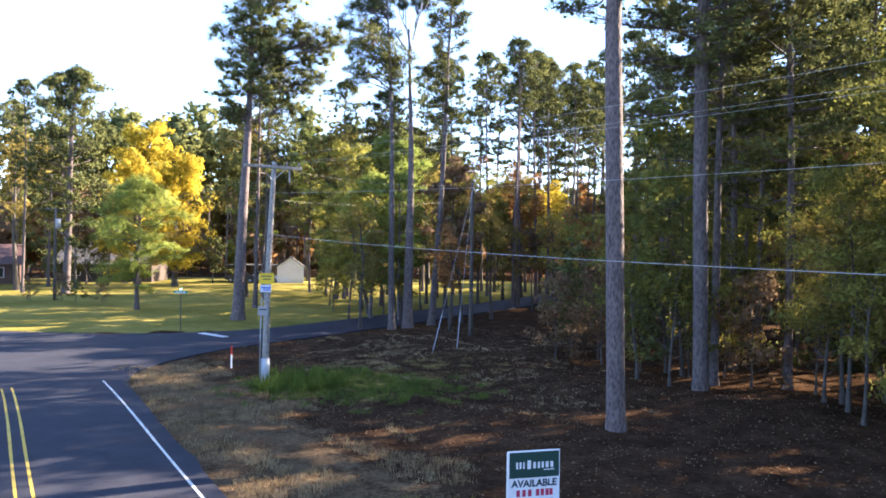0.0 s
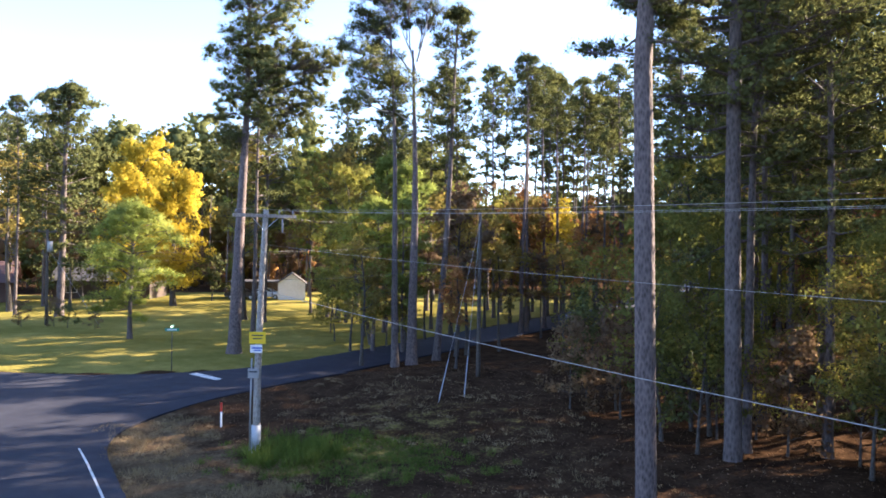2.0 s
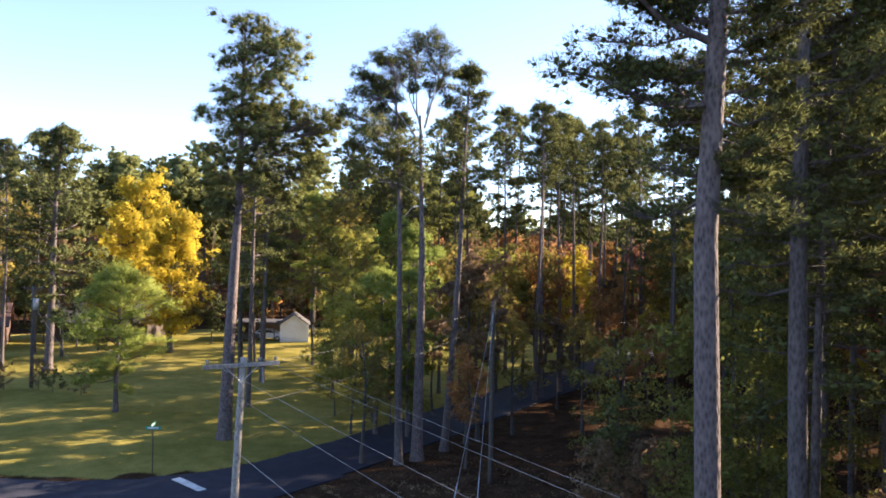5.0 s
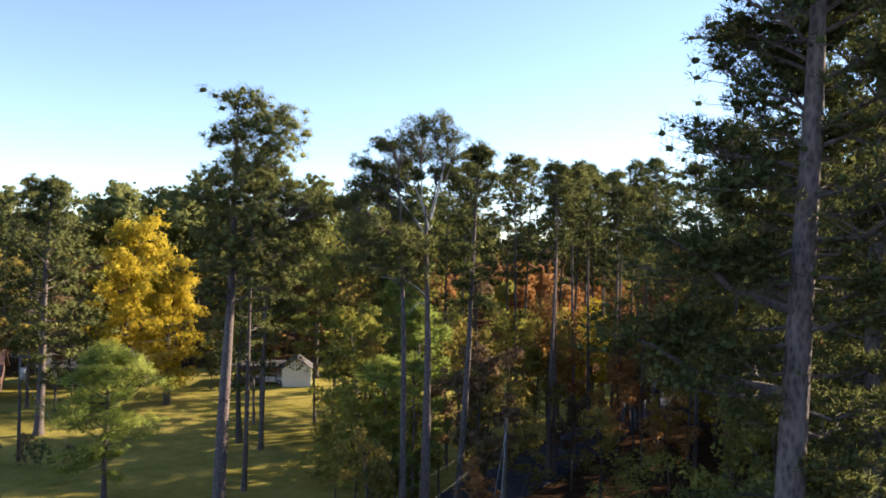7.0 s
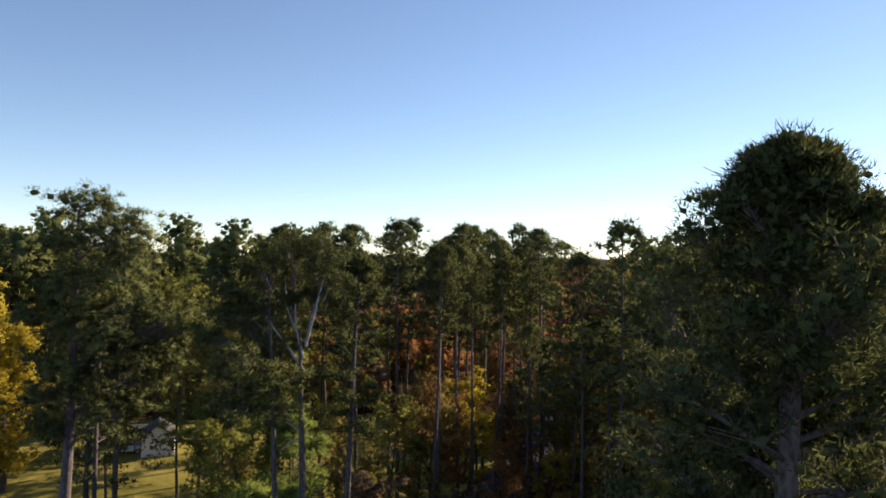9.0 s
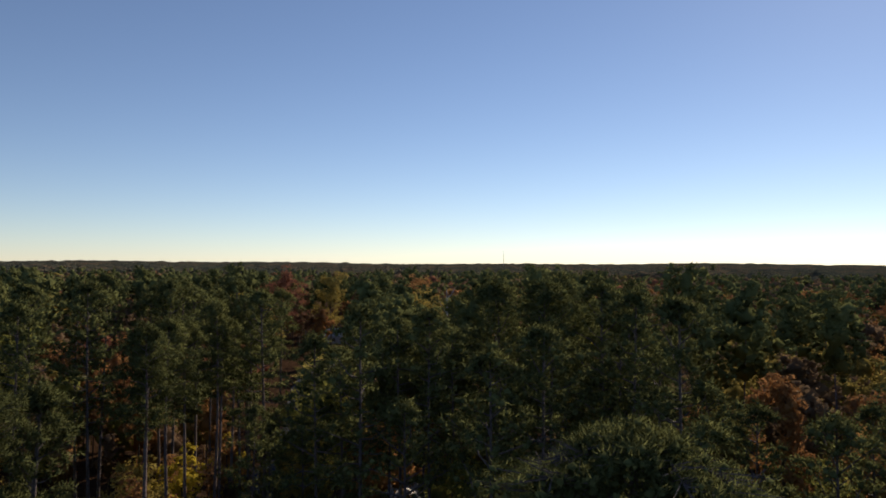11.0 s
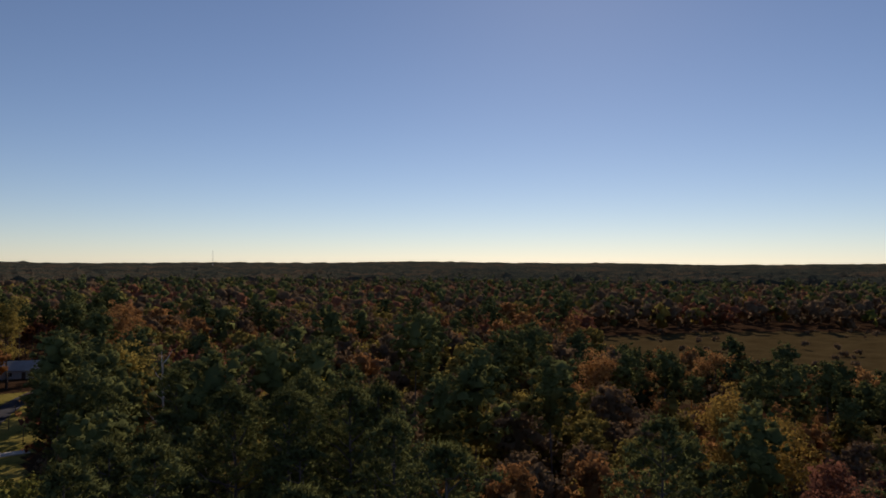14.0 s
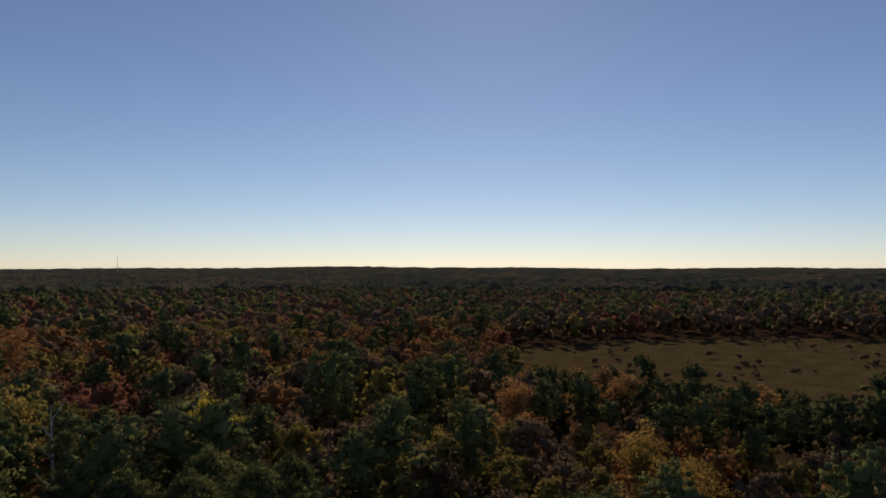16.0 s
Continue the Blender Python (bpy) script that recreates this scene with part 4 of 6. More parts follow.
# Slender bare-stemmed pines in a row beside the side road.
row = tree("pine_tree", pine_geo(55, 26.4, 18.5, 2.0, 0.19, 40, 15, 18, 0.24, 0.045, (0.3, 0.2), pad=0.33, core=0.36, sides=7), PALE_BARK, NEEDLES, "slender pine with a long bare stem", "tree", (4.9, 69.9), group="slender pines by the side road", limb=PINE_BARK)
for x, y, turn, sc in [(5.5, 71.2, 70, 0.97), (7.4, 74.2, 160, 1.0), (8.8, 76.6, 215, 0.99), (11.9, 82.6, 300, 1.03), (14.4, 87.0, 20, 1.0), (17.5, 92.0, 120, 1.03), (18.9, 93.8, 250, 1.05), (12.7, 83.4, 40, 0.98), (15.6, 86.2, 330, 0.97), (22.0, 98.5, 10, 1.04)]:
    set_copy(row, x, y, turn, sc)
rng = np.random.default_rng(5)
for x, y, k, sc in [(-6.6, 49.5, 1, 0.55), (-6.4, 68.0, 0, 0.8), (-3.6, 72.0, 0, 0.8), (0.2, 56.0, 1, 0.72), (2.6, 57.5, 1, 0.55), (5.0, 72.5, 1, 0.85), (9.0, 80.0, 3, 0.85), (13.5, 84, 4, 0.85), (-9.0, 65.0, 1, 0.8), (7.5, 58.0, 1, 0.55), (-12, 104, 0, 1.3), (-6, 109, 0, 1.35), (-19, 108, 7, 1.5), (-25, 112, 0, 1.3), 
                    (18.5, 79, 1, 0.9), (15, 92, 2, 1.0), (22, 88, 1, 0.9), (-12.5, 86, 0, 1.15), (-13.5, 76, 1, 1.2), (-23.5, 77, 1, 1.3), (-15, 96, 1, 1.1), (13.5, 79, 2, 0.75), (10.5, 95, 2, 0.75), (17.5, 100, 3, 0.8), (6.5, 67, 4, 0.6), (-0.4, 49.0, 2, 0.5), (-51.5, 81, 1, 1.2), (-47.5, 86, 4, 1.05), (-1.5, 67, 1, 0.85), (1.5, 73, 0, 0.8), (4.2, 78.5, 6, 0.9), (6.5, 83.5, 1, 0.9), (8.5, 87.5, 4, 0.7), (-3.5, 63.5, 4, 0.7)]:
    set_copy(NEAR_BROAD[k], x, y, rng.uniform(0, 360), sc)
for x, y, k, sc in [(2.6, 84.0, 1, 1.0), (11.0, 92.0, 0, 1.03), (3.6, 92.0, 1, 1.02), (13.0, 98.0, 0, 1.0), (-1.5, 88.0, 0, 1.02), (-5.5, 92.0, 1, 1.0), (-9.0, 84.0, 0, 1.0), (-3.0, 80.0, 1, 0.95), (16.0, 81.0, 0, 1.0), (15.5, 88.0, 1, 1.0), (-52, 88, 2, 1.0), (-60, 94, 3, 1.0), (-48.5, 77.4, 0, 0.85), (-9.5, 90, 3, 0.95), (10, 100, 0, 1.0), (14, 103, 1, 1.0), (18, 95, 0, 0.95), (7.5, 92.5, 1, 0.95), (12, 107, 0, 1.0), (16.5, 108, 1, 0.95), (-13, 80, 3, 0.98)]:
    set_copy(NEAR_PINES[k], x, y, rng.uniform(0, 360), sc)
for x, y, k, sc in [(13.8, 35.5, 0, 0.92), (21.0, 26.5, 1, 0.98), (15.5, 41, 0, 0.94), (21, 37, 1, 0.94), (-20.8, 75.0, 0, 1.08), (-18.3, 63.6, 0, 1.02), (11.5, 31.2, 0, 0.95), (31.2, 67.5, 1, 1.27), (31.8, 62.5, 0, 1.2), (36.8, 66.1, 1, 1.28), (36.2, 60.9, 0, 1.19), (39.5, 62.0, 1, 1.25)]:
    set_copy(FINE_PINES[k], x, y, rng.uniform(0, 360), sc)
for x, y, k, sc in [(-18.6, 86.0, 1, 1.05), (-7.6, 68.0, 2, 1.1), (-12.6, 76.0, 0, 1.15), (-4.6, 56.0, 2, 0.8), (-22.5, 80.0, 3, 1.0), (-24.5, 84.0, 1, 1.0), (-9.0, 79.0, 3, 1.1)]:
    set_copy(GREEN_PINES[k], x, y, rng.uniform(0, 360), sc)
xs, ys = scatter(rng, 5.3, 9, 62, -15, 105)
for x, y in zip(xs, ys):
    if np.hypot(x - 5.8, y - 23.2) < 3.5 or np.hypot(x - 10.25, y - 30) < 3 or x < 3.5 + 0.3 * (y - 11.4) or open_floor(x, y) or sun_lane(x, y):
        continue
    if np.hypot(x - 1, y - 6) < 27:
        set_copy(FINE_BROAD[rng.integers(2)] if rng.uniform() < 0.4 else FINE_PINES[rng.integers(2)], x, y, rng.uniform(0, 360), rng.uniform(0.75, 1.0))
    elif rng.uniform() < (0.4 if x > 13 and heading(x, y) > 45 else 0.62 if x > 13 else 0.4):
        near = np.hypot(x - 1, y - 6) < 48
        set_copy(NEAR_PINES[2 + rng.integers(2) if near else rng.integers(4)], x, y, rng.uniform(0, 360), rng.uniform(0.8, 0.96 if near else 1.04))
    else:
        set_copy(NEAR_BROAD[rng.choice([0, 1, 2, 2, 4, 4, 5, 6, 7] if heading(x, y) > 48 else [0, 1, 1, 4, 6, 7])], x, y, rng.uniform(0, 360), rng.uniform(0.75, 1.15))
xs, ys = scatter(rng, 6.0, 16, 46, 46, 78)
xs, ys = xs[~sun_lane(xs, ys)], ys[~sun_lane(xs, ys)]
for x, y in zip(xs, ys):
    set_copy(NEAR_PINES[2 + rng.integers(2)], x, y, rng.uniform(0, 360), rng.uniform(0.62, 0.85))
for x, y, k, sc in [(15.4, 28.2, 1, 0.7), (11.0, 34.0, 0, 0.7), (20.5, 35.0, 1, 0.9), (17.0, 36.0, 0, 0.8), (14.6, 26.2, 1, 0.65), (21.5, 30.0, 0, 0.85)]:
    set_copy(FINE_BROAD[k], x, y, rng.uniform(0, 360), sc)
# Added pines out of view, set sunward to keep sun off the wood's floor.
for x, y, k, sc in [(13.5, 13.0, 2, 0.95), (18.5, 15.5, 3, 1.0), (12.0, 6.5, 3, 0.95), (22.5, 20.0, 2, 1.0), (24.0, 12.0, 2, 0.95), (16.5, 9.5, 2, 0.9), (22.0, 24.5, 3, 1.0), (27.0, 26.0, 2, 1.0), (31.5, 29.5, 3, 1.0), (35.0, 26.0, 2, 1.0), (29.5, 21.5, 3, 0.95), (38.0, 31.0, 2, 1.0), (19.0, 20.5, 2, 0.9), (25.5, 17.0, 3, 1.0)]:
    set_copy(NEAR_PINES[k], x, y, rng.uniform(0, 360), sc)
# The grove beyond the side road, thick enough to shade the lawn.
gx, gy = np.meshgrid(np.arange(5, 52, 4.4), np.arange(58, 118, 4.4))
gx, gy = gx.ravel() + rng.uniform(-2, 2, gx.size), gy.ravel() + rng.uniform(-2, 2, gy.size)
ok = wooded(gx, gy, False) & (gy < 105) & ~sun_lane(gx, gy) & ~((gx < 13) & (gy < 68)) & (near_line(gx, gy, SIDE_LINE) < 30)
for x, y in zip(gx[ok], gy[ok]):
    if in_lane(x, y) and y > 62:
        tall = 31.5 - (0.2 if np.degrees(np.arctan2(x + 0.4, y - 22)) > 19.5 else 0.278) * (y - 22)
        if y < 80:
            if rng.uniform() < 0.6:
                set_copy(NEAR_PINES[rng.integers(2)], x, y, rng.uniform(0, 360), min(0.95, tall / 25.5))
            else:
                set_copy(NEAR_BROAD[rng.choice([2, 3, 3])], x, y, rng.uniform(0, 360), rng.uniform(0.4, 0.62))
        else:
            set_copy(NEAR_BROAD[rng.choice([0, 1, 6])], x, y, rng.uniform(0, 360), min(1.1, tall / 16.0))
    elif rng.uniform() < (0.27 if y < 78 else 0.52):
        set_copy(NEAR_PINES[rng.integers(2)], x, y, rng.uniform(0, 360), rng.uniform(0.86, 1.0))
    elif rng.uniform() < 0.5:
        set_copy(NEAR_BROAD[rng.choice([1, 2, 3, 3, 6])], x, y, rng.uniform(0, 360), rng.uniform(0.5, 0.8))
xs, ys = scatter(rng, 5.0, 8, 36, 5, 95, 0.5)
for x, y in zip(xs[~open_floor(xs, ys)], ys[~open_floor(xs, ys)]):
    set_copy(SHRUBS[rng.integers(4)], x, y, rng.uniform(0, 360), rng.uniform(0.6, 1.25))


THICKETS = []
for i, (h, w, mat, lab) in enumerate([(4.2, 1.8, BROWN_LEAVES, "dense russet brown thicket under the pines"), (3.2, 1.7, NEEDLES, "dense dark green thicket under the pines"), (5.5, 1.8, NEEDLES, "dense dark green evergreen thicket under the pines")]):
    THICKETS.append(tree("thicket", broad_geo(90 + i, h, 0.5, w, 0.05, 12, 3, 1800, 0.15, (0.2, 0.1), gap=0.85, core=0.35), GREY_BARK, mat, lab, "bush", (13.0 + 2.2 * i, 31.0 - i), group="thickets under the pines"))
xs, ys = scatter(rng, 5.0, 12, 42, 22, 95)
for x, y in zip(xs, ys):
    if not open_floor(x, y) and not sun_lane(x, y):
        set_copy(THICKETS[rng.integers(3)], x, y, rng.uniform(0, 360), rng.uniform(0.7, 1.25))
for x, y, k, sc in ((5.6, 38.5, 0, 0.9), (7.8, 37.0, 0, 1.05), (6.8, 41.0, 2, 1.0), (9.4, 35.5, 2, 0.8)):
    set_copy(THICKETS[k], x, y, 70 * x, sc)


def merged(name, templates, x, y, turn, scale, material, label, category, smooth=False):
    """Many trees laid into one mesh from a few templates."""
    g = Geo()
    which = np.arange(len(x)) % len(templates)
    z = ground_height(x, y)
    for k, (v, f, soft) in enumerate(templates):
        i = np.nonzero(which == k)[0]
        if not len(i) or not len(v):
            continue
        c, s = np.cos(turn[i]), np.sin(turn[i])
        sc = scale[i][:, None]
        px = (v[None, :, 0] * c[:, None] - v[None, :, 1] * s[:, None]) * sc + x[i][:, None]
        py = (v[None, :, 0] * s[:, None] + v[None, :, 1] * c[:, None]) * sc + y[i][:, None]
        pz = v[None, :, 2] * sc + z[i][:, None]
        sx, sy = soft[None, :, 0] * c[:, None] - soft[None, :, 1] * s[:, None], soft[None, :, 0] * s[:, None] + soft[None, :, 1] * c[:, None]
        g.add(np.stack([px, py, pz], -1), (f[None] + (np.arange(len(i)) * len(v))[:, None, None]).reshape(-1, 3),
              np.stack([sx, sy, np.broadcast_to(soft[None, :, 2], sx.shape)], -1))
    return tagged(new(name, g.mesh(name, material, smooth)), label, category, kind="stuff")


def join(*geos):
    g = Geo()
    for a in geos:
        g.add(*a.arrays())
    return g.arrays()


def wood_belt(tag, rng, x, y, pines, broads, mats, spread=0.2):
    """A belt of wood: its trunks, its pine crowns and one mesh of crowns for each leaf colour."""
    share = pine_share(x, y)
    is_pine = rng.uniform(size=len(x)) < share
    low = (np.hypot(x - CENTRE[0], y - CENTRE[1]) > 72) & (np.hypot(x, y) < 300) & (heading(x, y) > 62)
    turn, scale = rng.uniform(0, 6.28, len(x)), np.where((heading(x, y) > -2) & (heading(x, y) < 17) & (np.hypot(x, y) < 200), 0.85, np.where(low, 0.75, np.where(heading(x, y) < 12, 1.05, 1.0))) * rng.uniform(1 - spread * np.where(np.hypot(x, y) < 150, 0.6, 1), 1 + spread * 0.5, len(x))
    a = is_pine
    merged("pine_wood", [join(p[2]) for p in pines], x[a], y[a], turn[a], scale[a], NEEDLES, "dark green pine crowns of the " + tag + " woods", "woods")
    tint = np.sin(x * 0.031 + 1.7 * np.sin(y * 0.019)) + 0.8 * np.sin(y * 0.043 + 0.9 * np.sin(x * 0.027)) + rng.normal(0, 0.9, len(x))
    kind = np.digitize(tint, [-2.2, -1.15, -0.05, 0.95, 1.4])
    for k, (mat, word) in enumerate(mats):
        a = ~is_pine & (kind == k)
        if a.any():
            merged("hardwood_wood", [join(p[2]) for p in broads], x[a], y[a], turn[a], scale[a], mat, word + " hardwood crowns of the " + tag + " woods", "woods")
    a = ~is_pine
    if not len(broads[0][0].v):
        return
    merged("pine_wood_trunks", [join(p[0], p[1]) for p in pines], x[is_pine], y[is_pine], turn[is_pine], scale[is_pine], PINE_BARK, "grey-brown pine trunks of the " + tag + " woods", "woods")
    merged("hardwood_trunks", [join(p[0], p[1]) for p in broads], x[a], y[a], turn[a], scale[a], GREY_BARK, "bare grey hardwood trunks of the " + tag + " woods", "woods")


TINTS = [(BROWN_LEAVES, "dull brown"), (OLIVE_LEAVES, "olive gold"), (BROWN_LEAVES, "russet brown"), (ORANGE_LEAVES, "rusty orange"), (OLIVE_LEAVES, "yellowing"), (RED_LEAVES, "deep red")]


def crown_geo(seed, height, depth, width, lobes, count, size, pine, trunk=0.2, fine=False, tufts=0):
    """A whole tree for the belts: a bare trunk and a domed crown of overlapping lobes, deeper for pines, broader for hardwoods."""
    r = np.random.default_rng(seed)
    u = (np.arange(lobes) + r.uniform(0.2, 0.8, lobes)) / lobes
    az = np.arange(lobes) * 2.4 + r.normal(0, 0.4, lobes)
    rad = width * (1.4 if pine else 1.55) / lobes**0.5 * r.uniform(0.75, 1.2, lobes)
    dome = np.sqrt(np.clip(1 - (u * 1.25 - 0.3) ** 2, 0.02, 1)) if pine else np.sqrt(np.clip(1 - (u * 1.3 - 0.35) ** 2, 0.02, 1))
    reach = np.maximum(0, width * dome * r.uniform(0.55, 1.1, lobes) - rad * 0.5)
    c = np.stack([np.cos(az) * reach, np.sin(az) * reach, height - depth + u * depth], 1)
    c[:, 2] = np.minimum(c[:, 2], height - rad * 0.8)
    if lobes > 4:
        c = np.concatenate([c, [[0, 0, height - 0.45 * width - depth * w] for w in (0, 0.14, 0.32, 0.5, 0.7)]])
        rad = np.append(rad, width * np.array([0.5, 0.62, 0.66, 0.6, 0.5]))
    leaf = Geo()
    if tufts:
        d = r.normal(size=(len(c) * tufts, 3))
        d[:, 2] = d[:, 2] * 0.8 + 0.25
        d /= np.linalg.norm(d, axis=1, keepdims=True)
        big = np.repeat(rad, tufts)
        sub = np.repeat(c, tufts, 0) + d * (big * r.uniform(0.55, 0.95, len(d)))[:, None] * (1, 1, 0.85)
        sub[:, 2] = np.minimum(sub[:, 2], height)
        small = big * r.uniform(0.26, 0.46, len(d))
        leaf.add(*lump_leaves(r, sub, small, count, size, 0.45, 0.85, 0.6 if pine else 0.8, 0.55, 1.0)).add(*cores(r, sub, small * 0.6, 0.8, False, 1.0)).add(*cores(r, c, rad * 0.5, 0.85, False, 1.4))
    else:
        leaf.add(*lump_leaves(r, c, rad, count, size, 0.32, 0.85, 0.6 if pine else 0.8, 0.6, 1.4)).add(*cores(r, c, rad * 0.68, 0.85, fine, 1.4))
    k = np.linspace(0, 1, 3)
    stem = np.stack([0.4 * np.sin(k * 4 + seed) * k, 0.4 * np.cos(k * 3 + seed) * k, -0.3 + k * (height * 0.9)], 1)
    return Geo().add(*tube(stem, trunk * (1 - 0.8 * k), 4 if fine else 3)) if trunk else Geo(), Geo(), leaf


# Middle belt, up to 150 m.
pines = [crown_geo(100 + i, 24.5 + i % 4, 7.5 + 1.2 * (i % 3), 4.4, 12, 1250, 0.33, True, trunk=0.2, tufts=6) for i in range(5)]
broads = [crown_geo(120 + i, 16 + i % 4, 10, 5.0, 12, 1350, 0.32, False, trunk=0.2, tufts=6) for i in range(5)]
xs, ys = scatter(rng, 6.8, 62, 150, -37, 94)
thin = (heading(xs, ys) > -2) & (heading(xs, ys) < 17) & (rng.uniform(size=len(xs)) < 0.5)
xs, ys = xs[~thin], ys[~thin]
wood_belt("middle", rng, xs, ys, pines, broads, TINTS, 0.25)
# Undergrowth along the edges of the lawn and under the middle belt.
brush = [crown_geo(130 + i, 7 + 2 * (i % 3), 6 + 1.6 * (i % 3), 2.6, 6, 300, 0.42, False, 0.09) for i in range(5)]
xs, ys = scatter(rng, 5.6, 60, 130, -42, 40)
thin = (heading(xs, ys) > -2) & (heading(xs, ys) < 17) & (rng.uniform(size=len(xs)) < 0.45)
xs, ys = xs[~thin], ys[~thin]
for k, (mat, word) in enumerate([(GREEN_LEAVES, "green"), (OLIVE_LEAVES, "olive gold"), (BROWN_LEAVES, "russet brown"), (ORANGE_LEAVES, "rusty orange")]):
    a = np.arange(len(xs)) % 4 == k
    merged("undergrowth", [join(*p) for p in brush], xs[a], ys[a], rng.uniform(0, 6.28, a.sum()), rng.uniform(0.7, 1.35, a.sum()), mat, word + " undergrowth beneath the trees", "undergrowth")
# Dark pines and bright hardwoods along the near edge of the field.
edge = [crown_geo(170 + i, 16 + 0.9 * i, 10, 5.4, 10, 500, 0.6, True, tufts=4) for i in range(4)]
ex, ey = np.meshgrid(np.array([156.0, 166, 176, 187]), np.arange(-34, 128, 6.0))
ex, ey = (ex + rng.uniform(-4, 4, ex.shape) + 5 * np.sin(ey * 0.11)).ravel(), (ey + rng.uniform(-2.5, 2.5, ey.shape)).ravel()
k = rng.uniform(size=len(ey)) < 0.74
merged("pine_wood", [join(*p) for p in edge], ex[k], ey[k], rng.uniform(0, 6.28, k.sum()), rng.uniform(0.8, 1.08, k.sum()), NEEDLES, "dark rounded pines along the edge of the field", "woods")
merged("hardwood_wood", [join(*p) for p in edge], ex[~k], ey[~k], rng.uniform(0, 6.28, (~k).sum()), rng.uniform(0.7, 0.95, (~k).sum()), ORANGE_LEAVES, "rusty orange hardwoods along the edge of the field", "woods")
# Low scrub scattered over the field.
scrub = [crown_geo(210 + i, 2.2 + 0.6 * i, 2.0, 1.7, 4, 60, 0.5, False, 0) for i in range(3)]
fx, fy = rng.uniform(182, 540, 900), rng.uniform(-160, 205, 900)
ok = inside(fx, fy, FIELD) & (np.sin(fx * 0.05 + 2 * np.sin(fy * 0.03)) * np.sin(fy * 0.06) + rng.normal(0, 0.4, 900) > 0.25)
merged("field_scrub", [join(*p) for p in scrub], fx[ok], fy[ok], rng.uniform(0, 6.28, ok.sum()), rng.uniform(0.5, 1.4, ok.sum()), BROWN_LEAVES, "low brown scrub scattered over the field", "bushes")
# Further belt, up to 360 m.
pines = [crown_geo(140 + i, 22.5 + i % 4, 8.5, 5.0, 8, 300, 0.7, True, tufts=3) for i in range(5)]
broads = [crown_geo(160 + i, 16 + i % 4, 9, 5.9, 8, 320, 0.7, False, tufts=3) for i in range(5)]
xs, ys = scatter(rng, 8.8, 150, 360, -36, 94)
wood_belt("further", rng, xs, ys, pines, broads, TINTS, 0.27)
# Distant belt, up to 900 m.
pines = [crown_geo(180 + i, 20 + i % 4, 17, 5.2, 4, 11, 2.2, True, 0) for i in range(5)]
broads = [crown_geo(190 + i, 16 + i % 4, 14, 6.2, 4, 11, 2.2, False, 0) for i in range(5)]
xs, ys = scatter(rng, 11.0, 360, 900, -36, 94)
wood_belt("distant", rng, xs, ys, pines, broads, [(GREEN_LEAVES, "green"), (BROWN_LEAVES, "dull brown"), (BROWN_LEAVES, "russet brown"), (BROWN_LEAVES, "faded brown"), (OLIVE_LEAVES, "olive"), (RED_LEAVES, "dull red")], 0.27)


def canopy_material():
    m, nodes, links, bsdf = node_material("far_canopy")
    pos = nodes.new("ShaderNodeNewGeometry").outputs["Position"]
    a, b, c = noise_node(nodes, links, 0.07, 4, pos, 0.7), noise_node(nodes, links, 0.006, 3, pos), noise_node(nodes, links, 0.25, 3, pos, 0.7)
    s = math_node(nodes, links, "ADD", math_node(nodes, links, "MULTIPLY", a.outputs["Fac"], 0.5), math_node(nodes, links, "MULTIPLY", b.outputs["Fac"], 0.55))
    # The darker stops lean blue: the haze of distance is put into the colour.
    r = ramp_node(nodes, links, s, [(0.38, (0.035, 0.045, 0.04)), (0.52, (0.06, 0.065, 0.05)), (0.6, (0.1, 0.08, 0.055)), (0.7, (0.15, 0.095, 0.06))])
    links.new(r.outputs["Color"], bsdf.inputs["Base Color"])
    bsdf.inputs["Roughness"].default_value = 1.0
    bsdf.inputs["Specular IOR Level"].default_value = 0.0
    bn = nodes.new("ShaderNodeBump")
    bn.inputs["Strength"].default_value, bn.inputs["Distance"].default_value = 1.0, 6.0
    links.new(c.outputs["Fac"], bn.inputs["Height"])
    links.new(bn.outputs["Normal"], bsdf.inputs["Normal"])
    return m


def far_canopy():
    """The treetops beyond the built woods, as one uneven sheet to the horizon; nearer where no woods are built."""
    rng = np.random.default_rng(77)
    ang = np.radians(np.concatenate([np.arange(-46, 107, 0.45), np.arange(107, 315, 3.0)]))
    k = np.linspace(0, 1, 72)
    view = np.degrees(ang) <= 106.5
    r0 = np.where(view, 870, 150)[:, None]
    r = r0 * (4880 / r0) ** k[None, :]
    x, y = CENTRE[0] + r * np.sin(ang)[:, None], CENTRE[1] + r * np.cos(ang)[:, None]
    z = ground_height(x.ravel(), y.ravel()).reshape(x.shape) + 16.5 + rng.normal(0, 2.4, x.shape) + 1.5 * np.sin(x * 0.02) * np.sin(y * 0.017)
    z[:, 0] = 0
    na, nk = x.shape
    i, j = np.meshgrid(np.arange(na), np.arange(nk - 1), indexing="ij")
    a, b = (i * nk + j).ravel(), (((i + 1) % na) * nk + j).ravel()
    g = Geo().add(np.stack([x, y, z], -1), np.concatenate([np.stack([a, b, b + 1], 1), np.stack([a, b + 1, a + 1], 1)]))
    return tagged(new("far_woods", g.mesh("far_woods", canopy_material())), "dark woods reaching to the horizon, haze in their colour", "woods", kind="stuff")


far_canopy()


